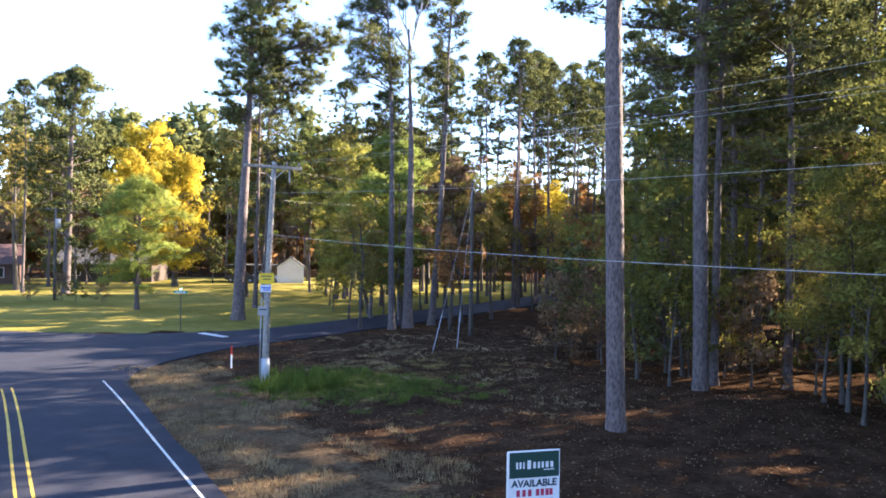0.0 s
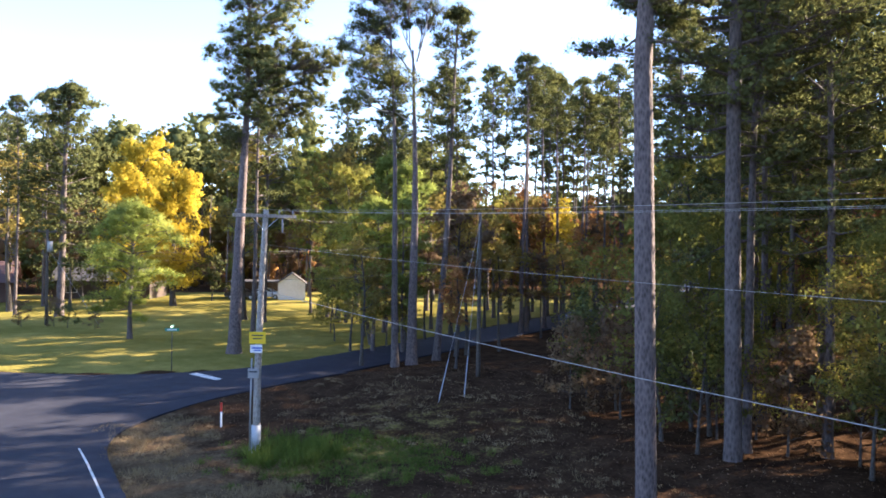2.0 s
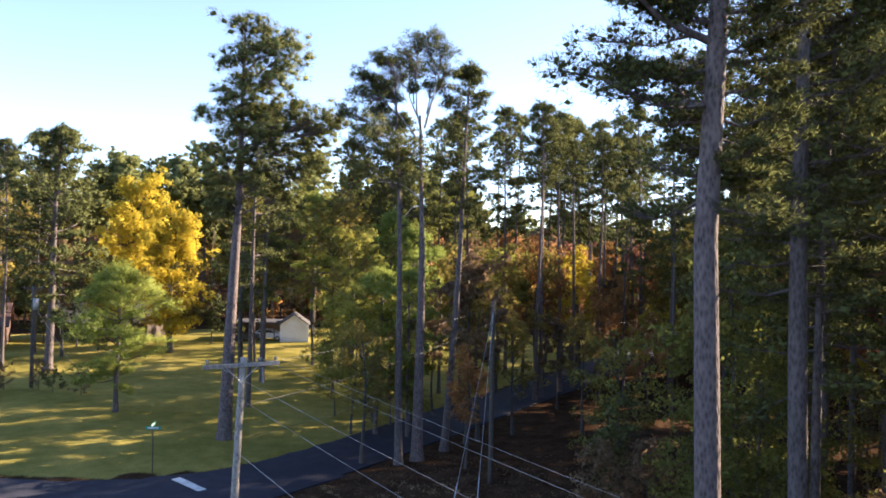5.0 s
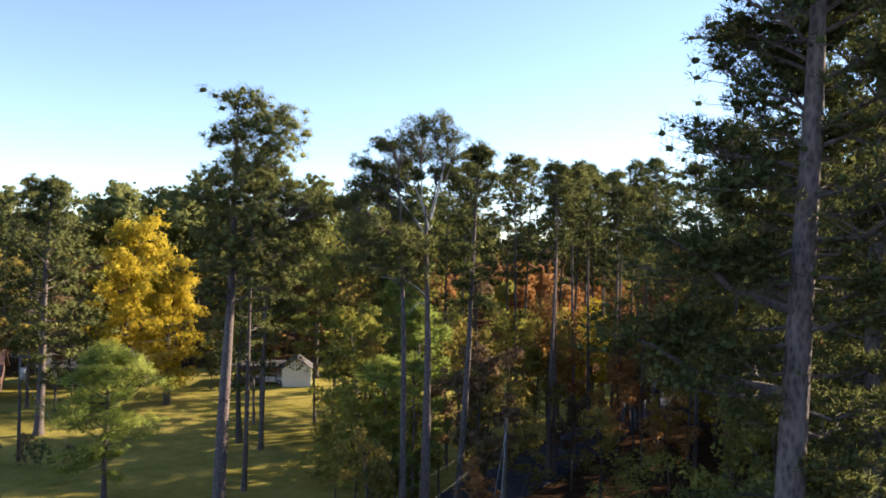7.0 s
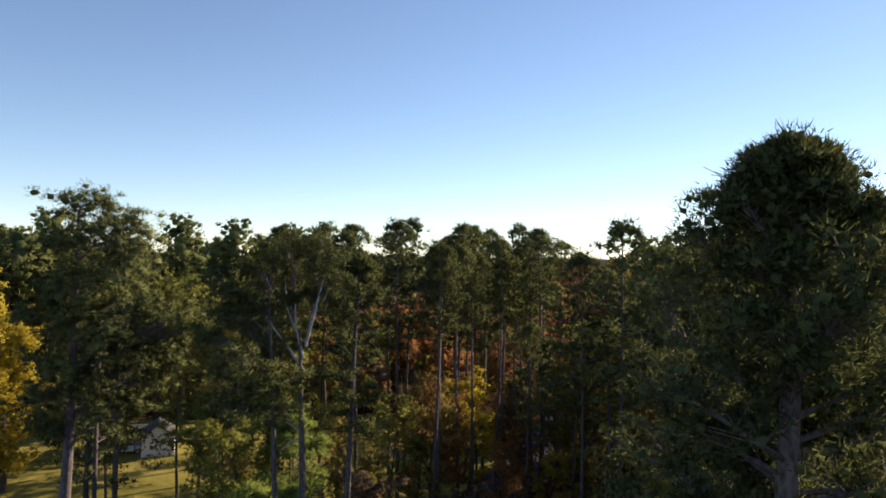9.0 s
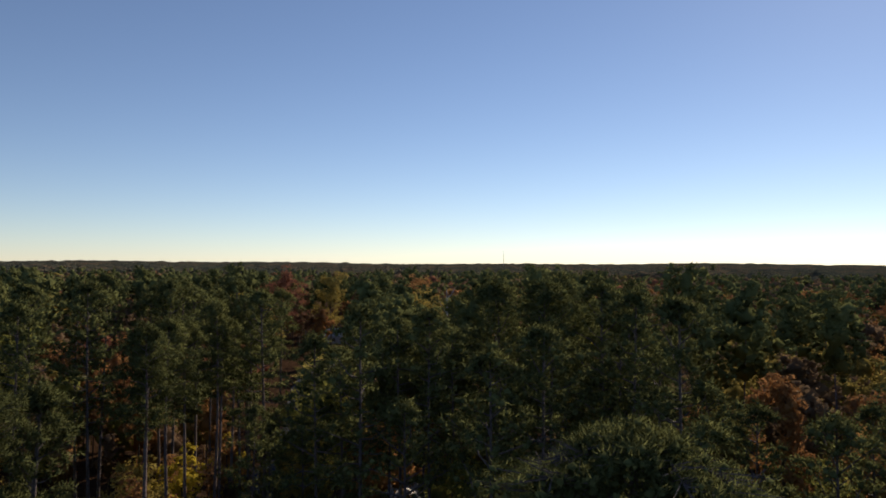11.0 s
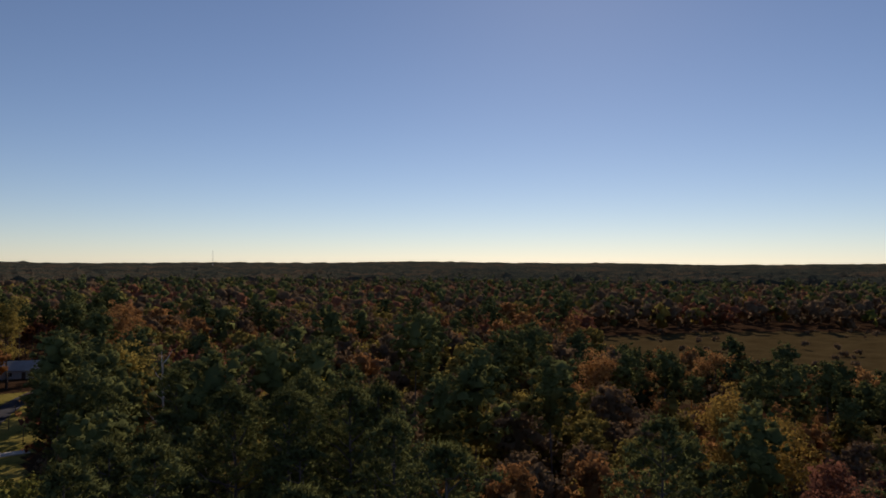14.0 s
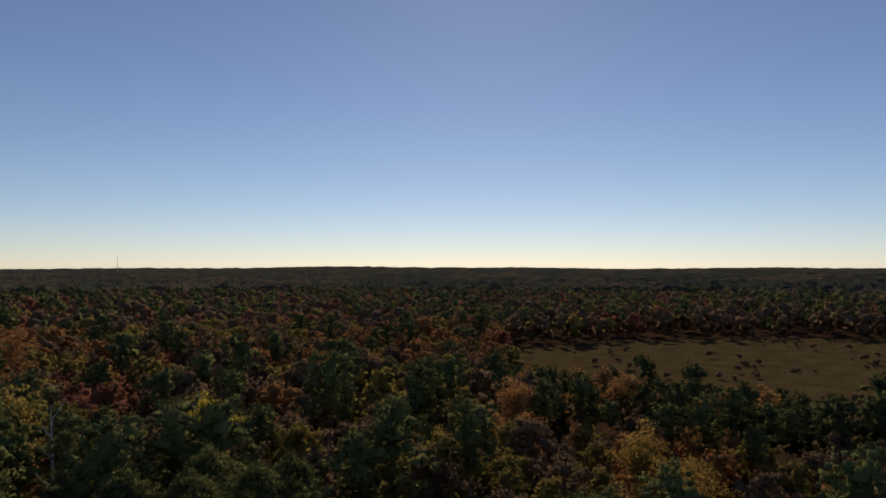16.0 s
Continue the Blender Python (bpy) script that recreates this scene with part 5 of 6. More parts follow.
# ---- poles and wires ----
POLE_WOOD = bark_material("weathered_pole", (0.16, 0.14, 0.12), (0.42, 0.38, 0.34), 9)
DARK_POLE = bark_material("dark_pole", (0.03, 0.025, 0.022), (0.11, 0.09, 0.075), 9)
GALVANISED = plain("galvanised_steel", (0.5, 0.51, 0.52), 0.45, 0.8, 0.12, 20)
PORCELAIN = plain("porcelain", (0.26, 0.26, 0.27), 0.25, 0, 0.08)
PALE_GUARD = plain("pale_guard", (0.42, 0.45, 0.48), 0.5, 0, 0.1)
SIGN_YELLOW = plain("sign_yellow", (0.85, 0.55, 0.02), 0.45, 0, 0.06)
SIGN_WHITE = plain("sign_white", (0.78, 0.78, 0.78), 0.45, 0, 0.05)
SIGN_BLUE = plain("sign_blue", (0.06, 0.16, 0.5), 0.45, 0, 0.06)
SIGN_GREY = plain("sign_grey", (0.32, 0.33, 0.33), 0.5, 0.3, 0.1)
SIGN_GREEN = plain("sign_green", (0.01, 0.26, 0.18), 0.4, 0, 0.06)
DARK_GREEN = plain("board_green", (0.012, 0.055, 0.045), 0.4, 0, 0.06)
INK_GREEN = plain("ink_green", (0.01, 0.03, 0.05), 0.5, 0, 0.05)
INK_RED = plain("ink_red", (0.5, 0.03, 0.08), 0.5, 0, 0.05)
MARK_RED = plain("marker_red", (0.65, 0.05, 0.03), 0.5, 0, 0.08)
BLACK = plain("black_rubber", (0.02, 0.02, 0.02), 0.5, 0, 0.1)
CABLE = plain("cable", (0.07, 0.07, 0.07), 0.5, 0.2, 0.05)
BRIGHT_CABLE = plain("bare_cable", (0.42, 0.41, 0.4), 0.4, 0.4, 0.05)


def tapered(x, y, z0, z1, r0, r1, sides=14, steps=6, bow=0.0):
    k = np.linspace(0, 1, steps)
    return Geo().add(*tube(np.stack([x + bow * k**2, y + 0 * k, z0 + (z1 - z0) * k], 1), r0 + (r1 - r0) * k, sides, True))


def plate(w, h, t=0.006, y=0.0, x=0.0, z=0.0):
    return box(Geo(), x - w / 2, y - t, z - h / 2, x + w / 2, y, z + h / 2, 0.002)


def insulator(x, y, z):
    g = Geo()
    k = [(0, 0.016), (0.05, 0.018), (0.06, 0.05), (0.085, 0.055), (0.095, 0.03), (0.11, 0.045), (0.13, 0.045), (0.15, 0.02), (0.17, 0.03)]
    return g.add(*tube([(x, y, z + a) for a, _ in k], [b for _, b in k], 10, True))


LINE_WAY = Vector((0.633, -0.774, 0))
ACROSS = Vector((0.774, 0.633, 0))


def utility_pole(at, height, label, wood=None, arm=True, signs=True, lean=0.28):
    p = thing("utility_pole", label, "utility pole", "", (at[0], at[1], 0))
    wood = wood or POLE_WOOD
    part("pole", tapered(0, 0, -0.4, height, 0.145, 0.1, 16, 9, lean), wood, p, smooth=True)
    if arm:
        z = height - 0.22
        a = part("crossarm", box(Geo(), -1.2, -0.055, -0.06, 1.2, 0.055, 0.06, 0.008), wood, p)
        a.matrix_local = Matrix.Translation((lean, -0.13, z)) @ pose(0, 0, 0, 0, 0, 35)
        for off in (-1.08, 0.55, 1.08):
            part("insulator", insulator(off, 0, 0.06), PORCELAIN, a, smooth=True)
        for s in (-1, 1):
            part("brace", Geo().add(*tube([(lean + 0.45 * s, -0.1 + 0.3 * s, z - 0.02), (lean * 0.9, -0.12, z - 0.55)], [0.014, 0.014], 6, True)), GALVANISED, p)
        part("cutout_fuse", tapered(lean + 0.55, 0.28, z - 0.62, z - 0.1, 0.03, 0.04, 10, 3), PORCELAIN, p)
    if signs:
        part("base_sleeve", tapered(0, 0, 0.0, 1.1, 0.185, 0.175, 16, 3), PALE_GUARD, p, "pale plastic sleeve round the foot", True)
        part("conduit", Geo().add(*tube([(-0.2, -0.1, 0.1), (-0.19, -0.1, 2.0), (-0.16, -0.1, 3.6)], [0.032] * 3, 8, True)), SIGN_GREY, p, smooth=True)
        for nm, w, h, z, x, mat in (("yellow_sign", 0.62, 0.44, 4.38, 0.06, SIGN_YELLOW), ("notice", 0.46, 0.3, 3.97, 0.02, SIGN_WHITE), ("tag_plate", 0.42, 0.36, 3.05, -0.08, SIGN_GREY)):
            b = part(nm, plate(w, h), mat, p)
            b.location = (x, -0.16, z)
            if nm == "yellow_sign":
                for k in range(2):
                    part("writing_bar", plate(0.44 - 0.1 * k, 0.045, 0.004, -0.007, 0, 0.09 - 0.12 * k), INK_GREEN, b)
            if nm == "notice":
                part("writing_bar", plate(0.38, 0.07, 0.004, -0.007, 0.02, 0.03), SIGN_BLUE, b)
                part("writing_bar", plate(0.3, 0.05, 0.004, -0.007, 0.05, -0.06), SIGN_BLUE, b)
            if nm == "tag_plate":
                part("writing_bar", plate(0.3, 0.05, 0.004, -0.007, 0, 0.06), INK_GREEN, b)
    return p


FOOT = Vector((-7.2, 29.25, 0))
utility_pole(FOOT, 9.15, "weathered wooden utility pole with crossarm and small signs")
utility_pole(FOOT + LINE_WAY * 56, 9.15, "weathered wooden utility pole beside the road", signs=False)
utility_pole((1.05, 46.6), 10.0, "dark wooden utility pole braced by guy wires", DARK_POLE, False, False, 0.0)
for ax, ay, in ((-0.9, 38.4), (0.35, 39.9)):
    top, foot = Vector((1.05, 46.5, 9.4)), Vector((ax, ay, 0.05))
    w = thing("guy_wire", "steel guy wire with a pale plastic guard", "guy wire", "guys of the dark pole")
    part("strand", Geo().add(*tube([top, foot], [0.009, 0.009], 5, True)), GALVANISED, w)
    part("guard", Geo().add(*tube([foot + (top - foot) * 0.02, foot + (top - foot) * 0.21], [0.024, 0.024], 8, True)), PALE_GUARD, w, "pale plastic guard")


def wire(a, b, sag, r, label, mat=None):
    k = np.linspace(0, 1, 28)[:, None]
    p = np.array(a) * (1 - k) + np.array(b) * k
    p[:, 2] -= 4 * sag * (k * (1 - k))[:, 0]
    ob = new("overhead_wire", Geo().add(*tube(p, np.full(28, r), 5, True)).mesh("overhead_wire", mat or CABLE, True))
    return tagged(ob, label, "wire", "overhead wires")


for off, z in ((-1.08, 9.15), (0.55, 9.15), (1.08, 9.15)):
    a = FOOT + Vector((0.28, -0.13, z)) + ACROSS * off
    wire(a, a + LINE_WAY * 56, 0.66, 0.0032, "thin bare overhead power wire", BRIGHT_CABLE)
wire(FOOT + Vector((0.2, -0.1, 7.88)), FOOT + LINE_WAY * 56 + Vector((0.2, -0.1, 7.88)), 0.72, 0.004, "thin neutral wire strung between poles", BRIGHT_CABLE)
wire(FOOT + Vector((0.15, -0.1, 6.18)), FOOT + LINE_WAY * 56 + Vector((0.15, -0.1, 6.18)), 0.73, 0.008, "thick pale telephone cable strung between poles", BRIGHT_CABLE)
for z0, z1 in ((8.9, 9.8), (7.6, 8.9), (6.55, 7.2)):
    wire(FOOT + Vector((0.25, 0.1, z0)), (1.05, 46.5, z1), 0.35, 0.006, "thin overhead wire crossing to the dark pole")
    wire((1.05, 46.7, z1), (33, 82, z1 - 0.5), 0.8, 0.006, "thin overhead wire running into the wood")


def far_pole():
    p = thing("utility_pole", "brown wooden utility pole with grey transformer", "utility pole", "", (-39.6, 68.6, 0))
    part("pole", tapered(0, 0, -0.3, 9.0, 0.16, 0.11, 12, 5), DARK_POLE, p, smooth=True)
    part("transformer", tapered(0.34, -0.1, 6.9, 7.9, 0.24, 0.24, 16, 4), SIGN_GREY, p, "grey transformer can", True)
    part("crossarm", box(Geo(), -0.9, -0.05, 8.72, 0.9, 0.05, 8.84, 0.008), DARK_POLE, p)
    for s in (-0.8, 0.8):
        part("insulator", insulator(s, 0, 8.84), PORCELAIN, p, smooth=True)
    part("guy_strand", Geo().add(*tube([(0, 0, 7.4), (4.5, 1.0, 0.05)], [0.012, 0.012], 5, True)), GALVANISED, p)


far_pole()
for z, y in ((8.9, 0.5), (7.4, 0), (7.0, 0), (6.5, 0)):
    wire((-39.6, 68.6 + y, z), (-28.5, 118, z - 0.3), 0.6, 0.012, "thin overhead service wire across the lawn")
wire((-39.6, 68.6, 8.9), (-75, 52, 8.9), 0.6, 0.012, "thin overhead service wire across the lawn")


# ---- signs and markers ----
def writing(text, size, mat, parent, x, z, y):
    c = bpy.data.curves.new("writing", "FONT")
    c.body, c.size, c.align_x, c.align_y, c.extrude, c.offset = text, size, "CENTER", "CENTER", 0.002, 0.006
    me_ob = bpy.data.objects.new("writing", c)
    scene.collection.objects.link(me_ob)
    dg = bpy.context.evaluated_depsgraph_get()
    me = bpy.data.meshes.new_from_object(me_ob.evaluated_get(dg))
    bpy.data.objects.remove(me_ob)
    me.materials.clear()
    me.materials.append(mat)
    ob = new("lettering", me)
    ob.parent = parent
    ob.matrix_local = pose(x, y, z, 90, 0, 0)
    return ob


def sale_sign():
    s = thing("property_sign", "white and dark green property sign reading available", "sign", "", (2.58, 14.1, float(ground_height(2.58, 14.1)[0])), 17)
    board = part("board", plate(1.06, 1.34, 0.03, 0, 0, 1.24), SIGN_WHITE, s)
    part("header_panel", plate(1.03, 0.5, 0.004, -0.031, 0, 1.635), DARK_GREEN, board, "dark green header panel")
    # The maker's mark becomes plain pale strokes of its size.
    for x, w, h, z in ((-0.36, 0.05, 0.13, 1.63), (-0.29, 0.05, 0.13, 1.63), (-0.22, 0.04, 0.13, 1.63), (-0.11, 0.1, 0.17, 1.64), (0.0, 0.07, 0.12, 1.625), (0.09, 0.06, 0.12, 1.625), (0.17, 0.06, 0.12, 1.625), (0.26, 0.08, 0.12, 1.625), (0.36, 0.08, 0.12, 1.625)):
        part("mark_stroke", plate(w * 0.75, h, 0.003, -0.036, x, z), SIGN_WHITE, board)
    part("mark_stroke", plate(0.22, 0.02, 0.003, -0.036, 0.3, 1.53), SIGN_WHITE, board)
    writing("AVAILABLE", 0.19, INK_GREEN, board, 0, 1.27, -0.034)
    for x in (-0.3, -0.18, -0.06, 0.1, 0.2, 0.3, 0.38):
        part("number_bar", plate(0.07, 0.13, 0.003, -0.034, x - 0.03, 1.09), INK_RED, board)
    for k in range(3):
        part("writing_bar", plate(0.8 - 0.12 * k, 0.05, 0.003, -0.034, 0, 0.93 - 0.1 * k), INK_GREEN, board)
    for x in (-0.5, 0.5):
        part("post", box(Geo(), x - 0.035, 0.0, -0.4, x + 0.035, 0.08, 1.88, 0.006), SIGN_WHITE, s)


sale_sign()


def street_sign():
    s = thing("street_sign", "green street name sign on a thin steel post", "street sign", "", (-17.7, 45.95, 0))
    part("post", tapered(0, 0, -0.3, 2.45, 0.03, 0.03, 10, 3), DARK_POLE, s)
    for k, (turn, z) in enumerate(((8, 2.57), (98, 2.76))):
        b = part("blade", plate(0.85, 0.18, 0.006), SIGN_GREEN, s, "green name blade")
        b.matrix_local = pose(0, 0, z, 0, 0, turn)
        part("writing_bar", plate(0.6, 0.08, 0.003, -0.007), SIGN_WHITE, b)


street_sign()
m = thing("marker_post", "white marker post with a red top beside the road", "marker post", "", (-10.0, 33.3, 0))
part("shaft", box(Geo(), -0.035, -0.02, -0.2, 0.035, 0.02, 0.6, 0.006), SIGN_WHITE, m)
part("cap", box(Geo(), -0.045, -0.03, 0.6, 0.045, 0.03, 1.0, 0.012), MARK_RED, m, "red cap")


# ---- buildings ----
WHITE_SIDING = plain("white_siding", (0.76, 0.77, 0.78), 0.6, 0, 0.08, 4)
PALE_SIDING = plain("pale_siding", (0.5, 0.54, 0.6), 0.6, 0, 0.1, 4)
BROWN_SIDING = plain("brown_siding", (0.07, 0.05, 0.04), 0.7, 0, 0.2, 4)
BRICK_RED = plain("red_brick", (0.12, 0.07, 0.055), 0.8, 0, 0.25, 6, 0.3)
GREY_SHINGLE = plain("grey_shingle", (0.1, 0.095, 0.095), 0.85, 0, 0.25, 6, 0.4)
DARK_SHINGLE = plain("dark_shingle", (0.08, 0.075, 0.08), 0.85, 0, 0.25, 6, 0.4)
RED_ROOF = plain("red_roof", (0.11, 0.06, 0.055), 0.6, 0.1, 0.15, 3)
PALE_ROOF = plain("pale_roof", (0.34, 0.33, 0.33), 0.6, 0.1, 0.12, 3)
WOOD_DARK = plain("dark_timber", (0.09, 0.065, 0.05), 0.7, 0, 0.2, 6)
CONCRETE = plain("concrete", (0.48, 0.46, 0.43), 0.85, 0, 0.15, 3, 0.2)
GLASS = plain("window_glass", (0.03, 0.035, 0.04), 0.08, 0, 0.05)


def house(name, label, at, turn, length, depth, wall_h, rise, wall, roof_mat, openings, overhang=0.45, chimney=False):
    """A gabled house, its ridge along x. openings: (kind, x, z, w, h) on the front at -y."""
    h = thing(name, label, "house", "", at, turn)
    x, y = length / 2, depth / 2
    gable = [(-y, 0), (y, 0), (y, wall_h), (0, wall_h + rise), (-y, wall_h)]
    g = Geo()
    prism(g, [(a, b) for a, b in gable], -x, x)
    v, f, soft = g.arrays()
    body = Geo().add(np.stack([v[:, 1], v[:, 0], v[:, 2]], 1), f[:, ::-1])
    part("wall", body, wall, h)
    for s in (-1, 1):
        slope = math.atan2(rise, y)
        run = math.hypot(rise, y) + overhang
        r = part("roof_slope", box(Geo(), -x - overhang, -run, 0, x + overhang, 0.0, 0.1, 0.01), roof_mat, h)
        r.matrix_local = Matrix.Translation((0, 0, wall_h + rise + 0.02)) @ (pose(0, 0, 0, math.degrees(slope), 0, 0) if s < 0 else pose(0, 0, 0, math.degrees(slope), 0, 180) @ pose(0, 0, 0))
    for kind, ox, oz, w, hh in openings:
        fr = part("window" if kind == "window" else "door", box(Geo(), ox - w / 2 - 0.07, -y - 0.05, oz - 0.07, ox + w / 2 + 0.07, -y + 0.02, oz + hh + 0.07, 0.01), SIGN_WHITE if kind == "window" else WOOD_DARK, h)
        if kind == "window":
            for s in (-1, 1):
                part("pane", box(Geo(), ox + (s - 1) * w / 4 + 0.02 - (w / 4 if s < 0 else 0) + (w / 4 if s < 0 else 0), -y - 0.062, oz, ox + (s + 1) * w / 4 - 0.02, -y - 0.05, oz + hh), GLASS, fr)
    if chimney:
        part("chimney", box(Geo(), x * 0.4, -0.3, wall_h, x * 0.4 + 0.8, 0.4, wall_h + rise + 1.0, 0.02), BRICK_RED, h)
    return h


# White shed with its gable to the road, and the lean-to beside it.
shed = house("garden_shed", "white gabled shed with corner boards on the lawn", (-26.4, 107.0, 0), -76, 4.6, 3.8, 2.4, 1.35, WHITE_SIDING, DARK_SHINGLE, [("door", 0, 0.05, 1.0, 2.0)], 0.25)
lean = thing("carport", "dark timber carport with a low roof beside the shed", "carport", "", (-31.6, 108.0, 0), 4)
part("back_wall", box(Geo(), -3.6, 2.6, 0, 2.6, 2.75, 2.3, 0.01), WOOD_DARK, lean)
part("roof", box(Geo(), -3.9, -2.6, 2.4, 2.9, 2.9, 2.55, 0.02), DARK_SHINGLE, lean)
for px in (-3.5, -0.5, 2.5):
    part("post", box(Geo(), px - 0.06, -2.45, 0, px + 0.06, -2.33, 2.4, 0.006), WOOD_DARK, lean)
house("house", "low brown house with grey shingle roof among trees", (-52.0, 104.5, 0), 8, 13, 8, 2.7, 2.3, BROWN_SIDING, GREY_SHINGLE, [("window", -4, 0.9, 1.4, 1.2), ("door", -0.6, 0.05, 0.95, 2.05), ("window", 3.4, 0.9, 1.8, 1.2)], 0.6, True)
house("house", "brick house with a red roof beyond the lawn", (-66.0, 93.0, 0), 30, 12, 8, 2.7, 2.4, BRICK_RED, RED_ROOF, [("window", -3, 0.9, 1.6, 1.2), ("door", 0.5, 0.05, 0.95, 2.05), ("window", 3.5, 0.9, 1.6, 1.2)], 0.5)
house("house", "pale house with a light roof past the far lawn", (97.0, 276.0, 0), -30, 14, 9, 2.8, 2.4, PALE_SIDING, PALE_ROOF, [("window", -4, 0.9, 1.6, 1.2), ("door", 0, 0.05, 1, 2.05), ("window", 4, 0.9, 1.6, 1.2)], 0.5)
house("house", "pale brick house half hidden in the woods", (33.0, 92.0, 0), 55, 12, 8, 2.7, 2.2, BRICK_RED, PALE_ROOF, [("window", -3, 0.9, 1.6, 1.2), ("door", 0.5, 0.05, 0.95, 2.05)], 0.5)


def parked_car(name, label, at, turn, paint):
    c = thing(name, label, "car", "", at, turn)
    side = [(-2.2, 0.35), (2.2, 0.35), (2.28, 0.65), (2.15, 0.95), (1.15, 1.05), (0.55, 1.5), (-1.0, 1.55), (-1.75, 1.1), (-2.2, 1.0), (-2.28, 0.6)]
    part("body", prism(Geo(), side, -0.86, 0.86), paint, c)
    glass = [(1.0, 1.06), (0.52, 1.44), (-0.95, 1.49), (-1.5, 1.1)]
    for y in (-0.868, 0.862):
        part("side_window", prism(Geo(), glass, y, y + 0.006), GLASS, c)
    for x in (-1.4, 1.4):
        for y in (-0.8, 0.8):
            w = part("wheel", Geo().add(*tube([(x, y - 0.1, 0.33), (x, y + 0.1, 0.33)], [0.33, 0.33], 18, True)), BLACK, c)
            part("rim", Geo().add(*tube([(x, y - 0.107, 0.33), (x, y + 0.107, 0.33)], [0.2, 0.2], 14, True)), GALVANISED, w)


parked_car("parked_car", "dark saloon car parked by the carport", (-33.2, 105.2, 0), 6, plain("dark_paint", (0.04, 0.04, 0.05), 0.3, 0.2, 0.05))
parked_car("parked_car", "white car parked by the carport", (-30.0, 106.8, 0), 3, plain("white_paint", (0.7, 0.7, 0.72), 0.3, 0, 0.05))

tagged(new("driveway", ribbon(smooth_line([(50.5, 179.5), (54, 178.6), (60, 177.6), (68, 176)], 0.8), -1.5, 1.5, 0.045, 0.12, 0.03, 6).mesh("driveway", CONCRETE)), "pale concrete driveway off the side road", "driveway", kind="structure")
bin_thing = thing("rubbish_bin", "black wheeled rubbish bin beside the driveway", "bin", "", (51.0, 180.9, 0.03), 10)
part("body", prism(Geo(), [(-0.26, 0), (0.26, 0), (0.33, 1.0), (-0.33, 1.0)], -0.3, 0.3), BLACK, bin_thing)
part("lid", box(Geo(), -0.36, -0.34, 1.0, 0.36, 0.36, 1.07, 0.02), BLACK, bin_thing)
for px, py in ((61.5, 184), (64.5, 200), (71, 214)):
    p = thing("fence_post", "thin wooden post on the far lawn", "post", "posts on the far lawn", (px, py, 0))
    part("shaft", tapered(0, 0, -0.3, 3.2, 0.09, 0.08, 8, 3), DARK_POLE, p)

mast = thing("radio_mast", "thin steel radio mast on the horizon", "mast", "", (1450, 2250, float(ground_height(1450, 2250)[0])))
part("shaft", Geo().add(*tube([(0, 0, -1), (0, 0, 72)], [1.0, 0.5], 4, True)), GALVANISED, mast)


# ---- single trees seen from above ----
for nm, x, y, h, w, mat, lab, n in (("yellow_tree", 89.7, 50.5, 18.5, 7.6, GOLD_LEAVES, "broad rounded oak in dull gold leaf", 2600), ("red_tree", 72, 36, 18.5, 5.0, RED_LEAVES, "tree in rusty red autumn leaf", 1600),
                                    ("orange_tree", 123.6, 88, 19, 5.4, ORANGE_LEAVES, "tree in bright orange autumn leaf", 1300), ("orange_tree", 49.1, 54.9, 23.6, 2.9, ORANGE_LEAVES, "slender tree in pale orange leaf among pines", 1100),
                                    ("orange_tree", 160, 78, 17, 5.2, ORANGE_LEAVES, "tree in bright orange autumn leaf", 1000), ("red_tree", 66, 250, 26, 6.6, RED_LEAVES, "tall tree in deep red leaf by the side road", 1100),
                                    ("yellow_tree", 84, 256, 26.5, 5.6, OLIVE_LEAVES, "tall tree in dull gold leaf by the side road", 1100), ("orange_tree", 100, 220, 25, 6.5, ORANGE_LEAVES, "large tree in rusty orange leaf beyond the lawn", 1100),
                                    ("yellow_tree", 54, 128, 25, 5.0, OLIVE_LEAVES, "tall yellowing tree above the pines", 1300), ("orange_tree", 78, 118, 20, 5.0, YELLOW_LEAVES, "tree in thin yellow leaf among the woods", 1000)):
    tree(nm, broad_geo(int(x * 7 + y), h, h * 0.3, w, 0.3, 15, 5, n * 5, 0.34 if h < 24 else 0.42, gap=0.95, core=0.2), GREY_BARK, mat, lab, "tree", (x, y))
for x, y, k, sc in ((-46.5, 92, 2, 2.2), (-51, 95, 1, 2.0), (-56, 96, 2, 1.8), (-61, 86, 0, 1.9), (-36, 101, 1, 1.6), (-38.2, 67.5, 0, 0.55), (-36.5, 66.8, 1, 0.5), (-41, 67, 0, 0.5), (-33.5, 66, 0, 0.45)):
    set_copy(THICKETS[k], x, y, 40 * x, sc)
snag = thing("dead_tree", "bare dead snag rising above the treetops", "tree", "", (46, 104, 0))
part("trunk", Geo().add(*tube([(0, 0, -0.3), (0.2, 0.1, 10), (0.5, 0, 19), (0.3, 0.2, 26.8)], [0.3, 0.24, 0.15, 0.04], 8)), DEAD_WOOD, snag, smooth=True)
for k in range(9):
    a, z = k * 2.4, 17 + k * 1.05
    d = np.array([math.cos(a), math.sin(a), 0.7])
    part("bare_limb", Geo().add(*tube([(0.4, 0, z), tuple(np.array((0.4, 0, z)) + d * 0.9), tuple(np.array((0.4, 0, z)) + d * 1.7 + (0, 0, 0.4))], [0.07, 0.045, 0.015], 5)), DEAD_WOOD, snag)


# ---- ground plants and litter ----
def stuff(name, geo, mat, label, category):
    return tagged(new(name, geo.mesh(name, mat)), label, category, kind="stuff")


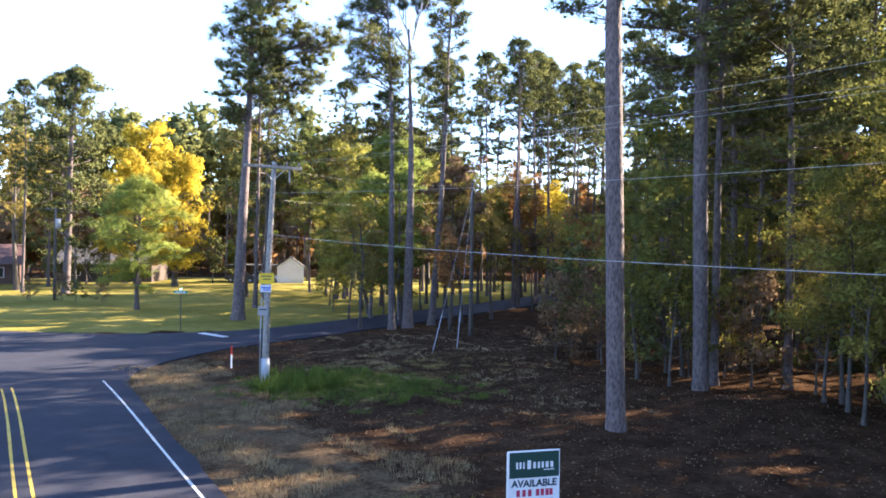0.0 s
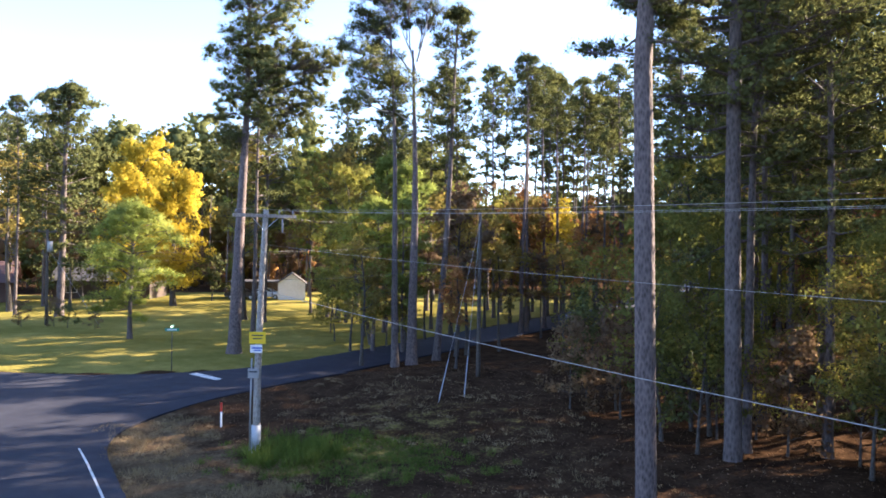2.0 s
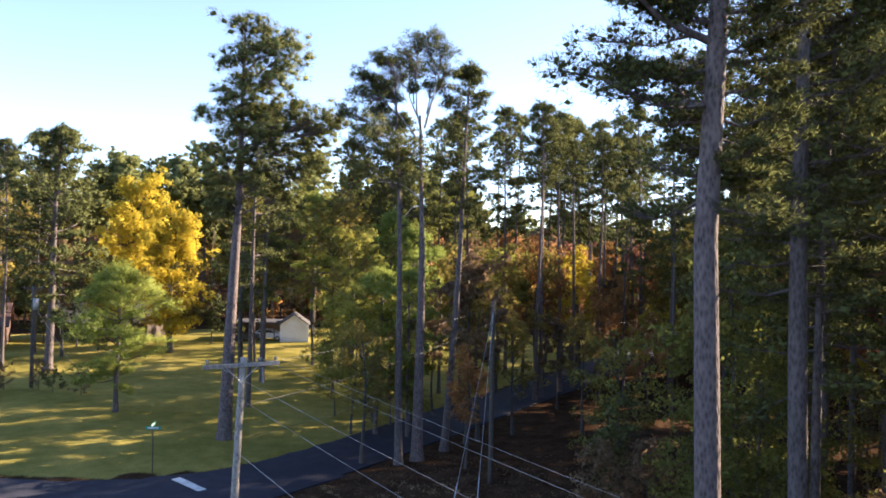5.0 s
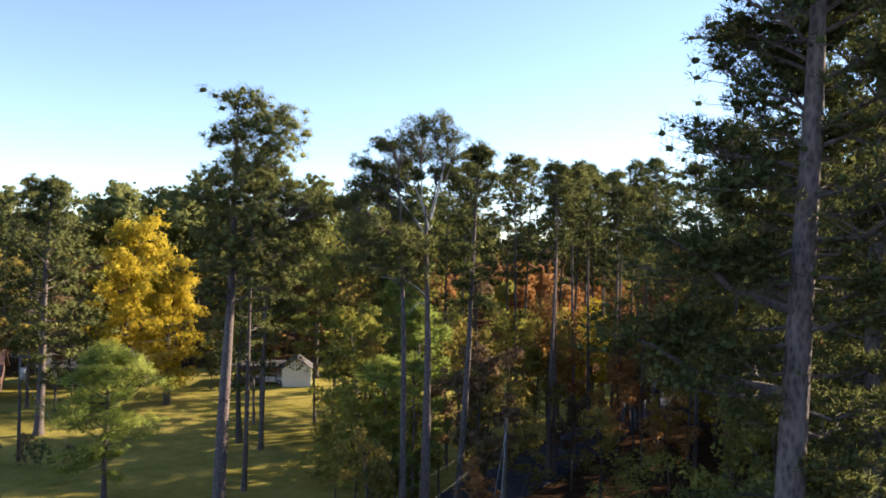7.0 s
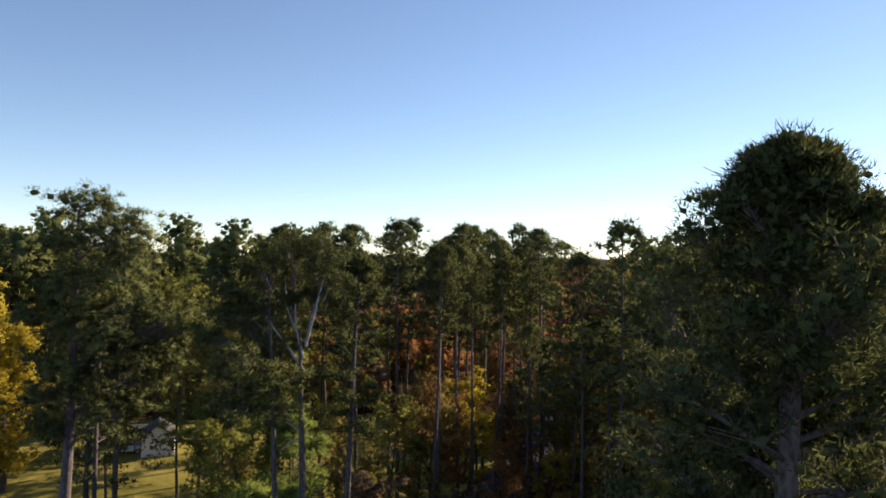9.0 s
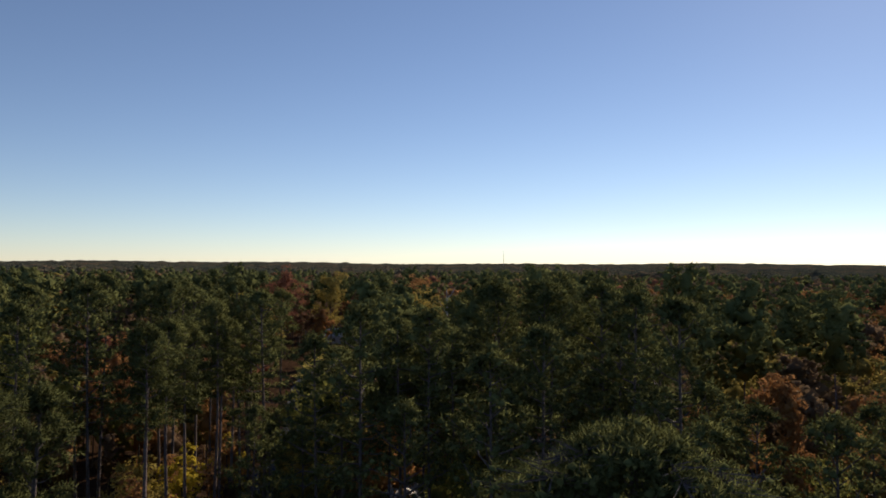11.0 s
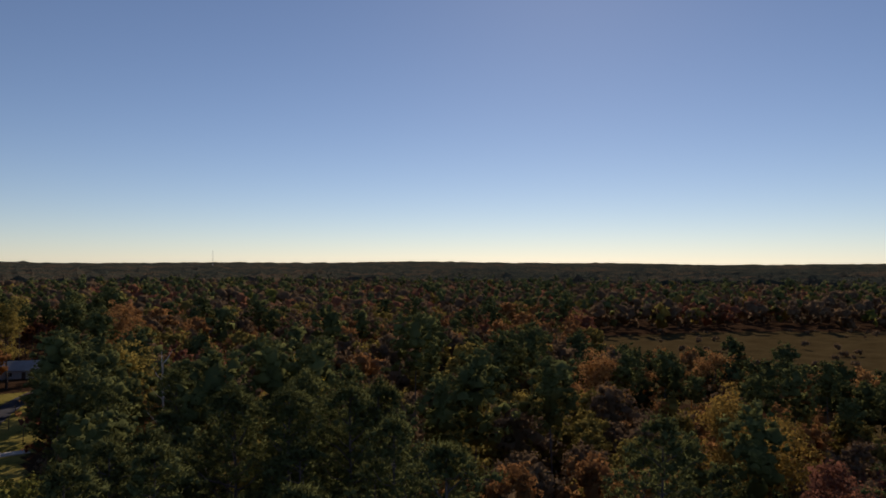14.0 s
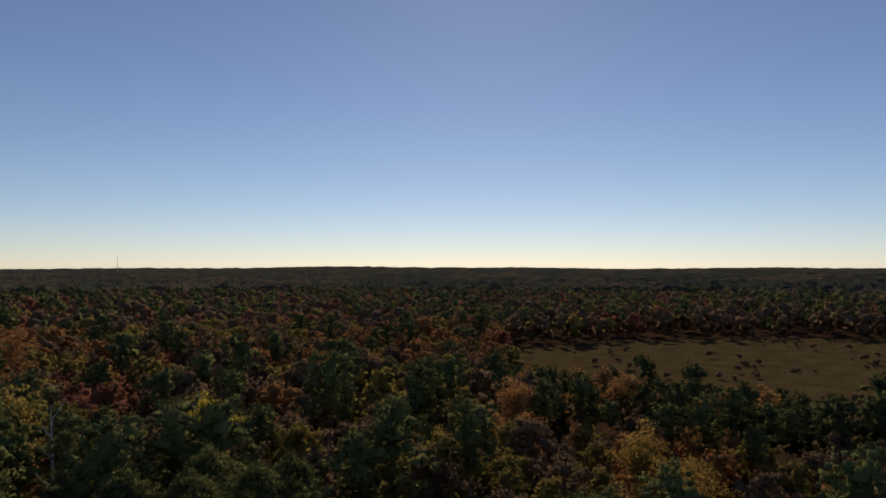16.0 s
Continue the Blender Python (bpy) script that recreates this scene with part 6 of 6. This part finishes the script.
def grass_patch(seed, n, region, length, width, keep):
    """Blades in loose tussocks over a region (x0, y0, x1, y1), where keep(x, y) allows."""
    r = np.random.default_rng(seed)
    x0, y0, x1, y1 = region
    tx, ty = r.uniform(x0, x1, n), r.uniform(y0, y1, n)
    ok = keep(tx, ty)
    tx, ty = tx[ok], ty[ok]
    per = 14
    x, y = np.repeat(tx, per) + r.normal(0, 0.09, len(tx) * per), np.repeat(ty, per) + r.normal(0, 0.09, len(tx) * per)
    z = ground_height(x, y) - 0.02
    ways = np.stack([r.normal(0, 0.5, len(x)), r.normal(0, 0.5, len(x)), np.ones(len(x))], 1)
    tall = np.repeat(r.uniform(0.5, 1.3, len(tx)), per)
    v, f = blades(np.stack([x, y, z], 1), ways * 1.0, length, width, r)
    v = v.reshape(-1, 3, 3)
    v[:, 2] = v[:, 0] + (v[:, 2] - v[:, 0]) * tall[:, None]
    return Geo().add(v.reshape(-1, 3), f)


def on_verge(x, y):
    d, e = near_line(x, y, MAIN_LINE), near_line(x, y, SIDE_LINE)
    ang = np.sin(x * 1.1 + 2 * np.sin(y * 0.6)) * np.sin(y * 0.9 + x * 0.3)
    return (d > 4.1) & (d < 10.5) & (e > 3.2) & (x * 0.82 + y * 0.573 > 5) & (ang > -0.05 + 0.1 * (d - 6))


def in_ditch(x, y):
    return (np.exp(-(((x + 3.6) / 4.2) ** 2 + ((y - 29) / 2.8) ** 2)) > 0.35 + 0.3 * np.sin(x * 3) * np.sin(y * 2.3)) & (near_line(x, y, MAIN_LINE) > 6)


def by_pole(x, y):
    return (np.hypot((x + 5.6) / 1.9, (y - 29.0) / 1.4) < 1) & (np.sin(x * 4) * np.sin(y * 3.3) > -0.3)


stuff("dry_grass", grass_patch(31, 9500, (-15, 10, 6, 36), 0.2, 0.018, on_verge), DRY_GRASS, "dry tan grass along the road verge", "grass")
stuff("green_grass", grass_patch(32, 2600, (-9, 24, 3, 35), 0.22, 0.022, in_ditch), WEED_GREEN, "green grass in the damp ditch", "grass")
stuff("weeds", grass_patch(33, 420, (-8, 26.5, -3, 31), 0.75, 0.06, by_pole), WEED_GREEN, "tall green weeds round the pole", "weeds")
def by_sign(x, y):
    return np.hypot((x - 0.6) / 1.6, (y - 15.2) / 0.9) < 1


def in_glade(x, y):
    patch = np.sin(x * 0.9 + 1.3 * np.sin(y * 0.7)) * np.sin(y * 0.8 + 1.1 * np.sin(x * 0.5))
    return (patch > 0.05) & (near_line(x, y, MAIN_LINE) > 7.5) & (near_line(x, y, SIDE_LINE) > 3.2)


stuff("yellow_weeds", grass_patch(35, 150, (-1.2, 14, 2.4, 16.3), 0.32, 0.03, by_sign), GREEN_LEAVES, "low yellow-green weeds beside the property sign", "weeds")
stuff("glade_grass", grass_patch(36, 1500, (-8, 25, 8, 46), 0.16, 0.02, in_glade), DRY_GRASS, "thin pale grass on the floor of the wood's edge", "grass")
r = np.random.default_rng(34)
lx, ly = r.uniform(-12, 18, 14000), r.uniform(9, 52, 14000)
ok = (near_line(lx, ly, MAIN_LINE) > 4.2) & (near_line(lx, ly, SIDE_LINE) > 3.0) & ~inside(lx, ly, LAWN)
lx, ly = lx[ok], ly[ok]
stuff("fallen_leaves", Geo().add(*leaves(np.stack([lx, ly, ground_height(lx, ly) + 0.02], 1), 0.075, r, 0.25)), BROWN_LEAVES, "brown fallen leaves scattered under the trees", "leaves")
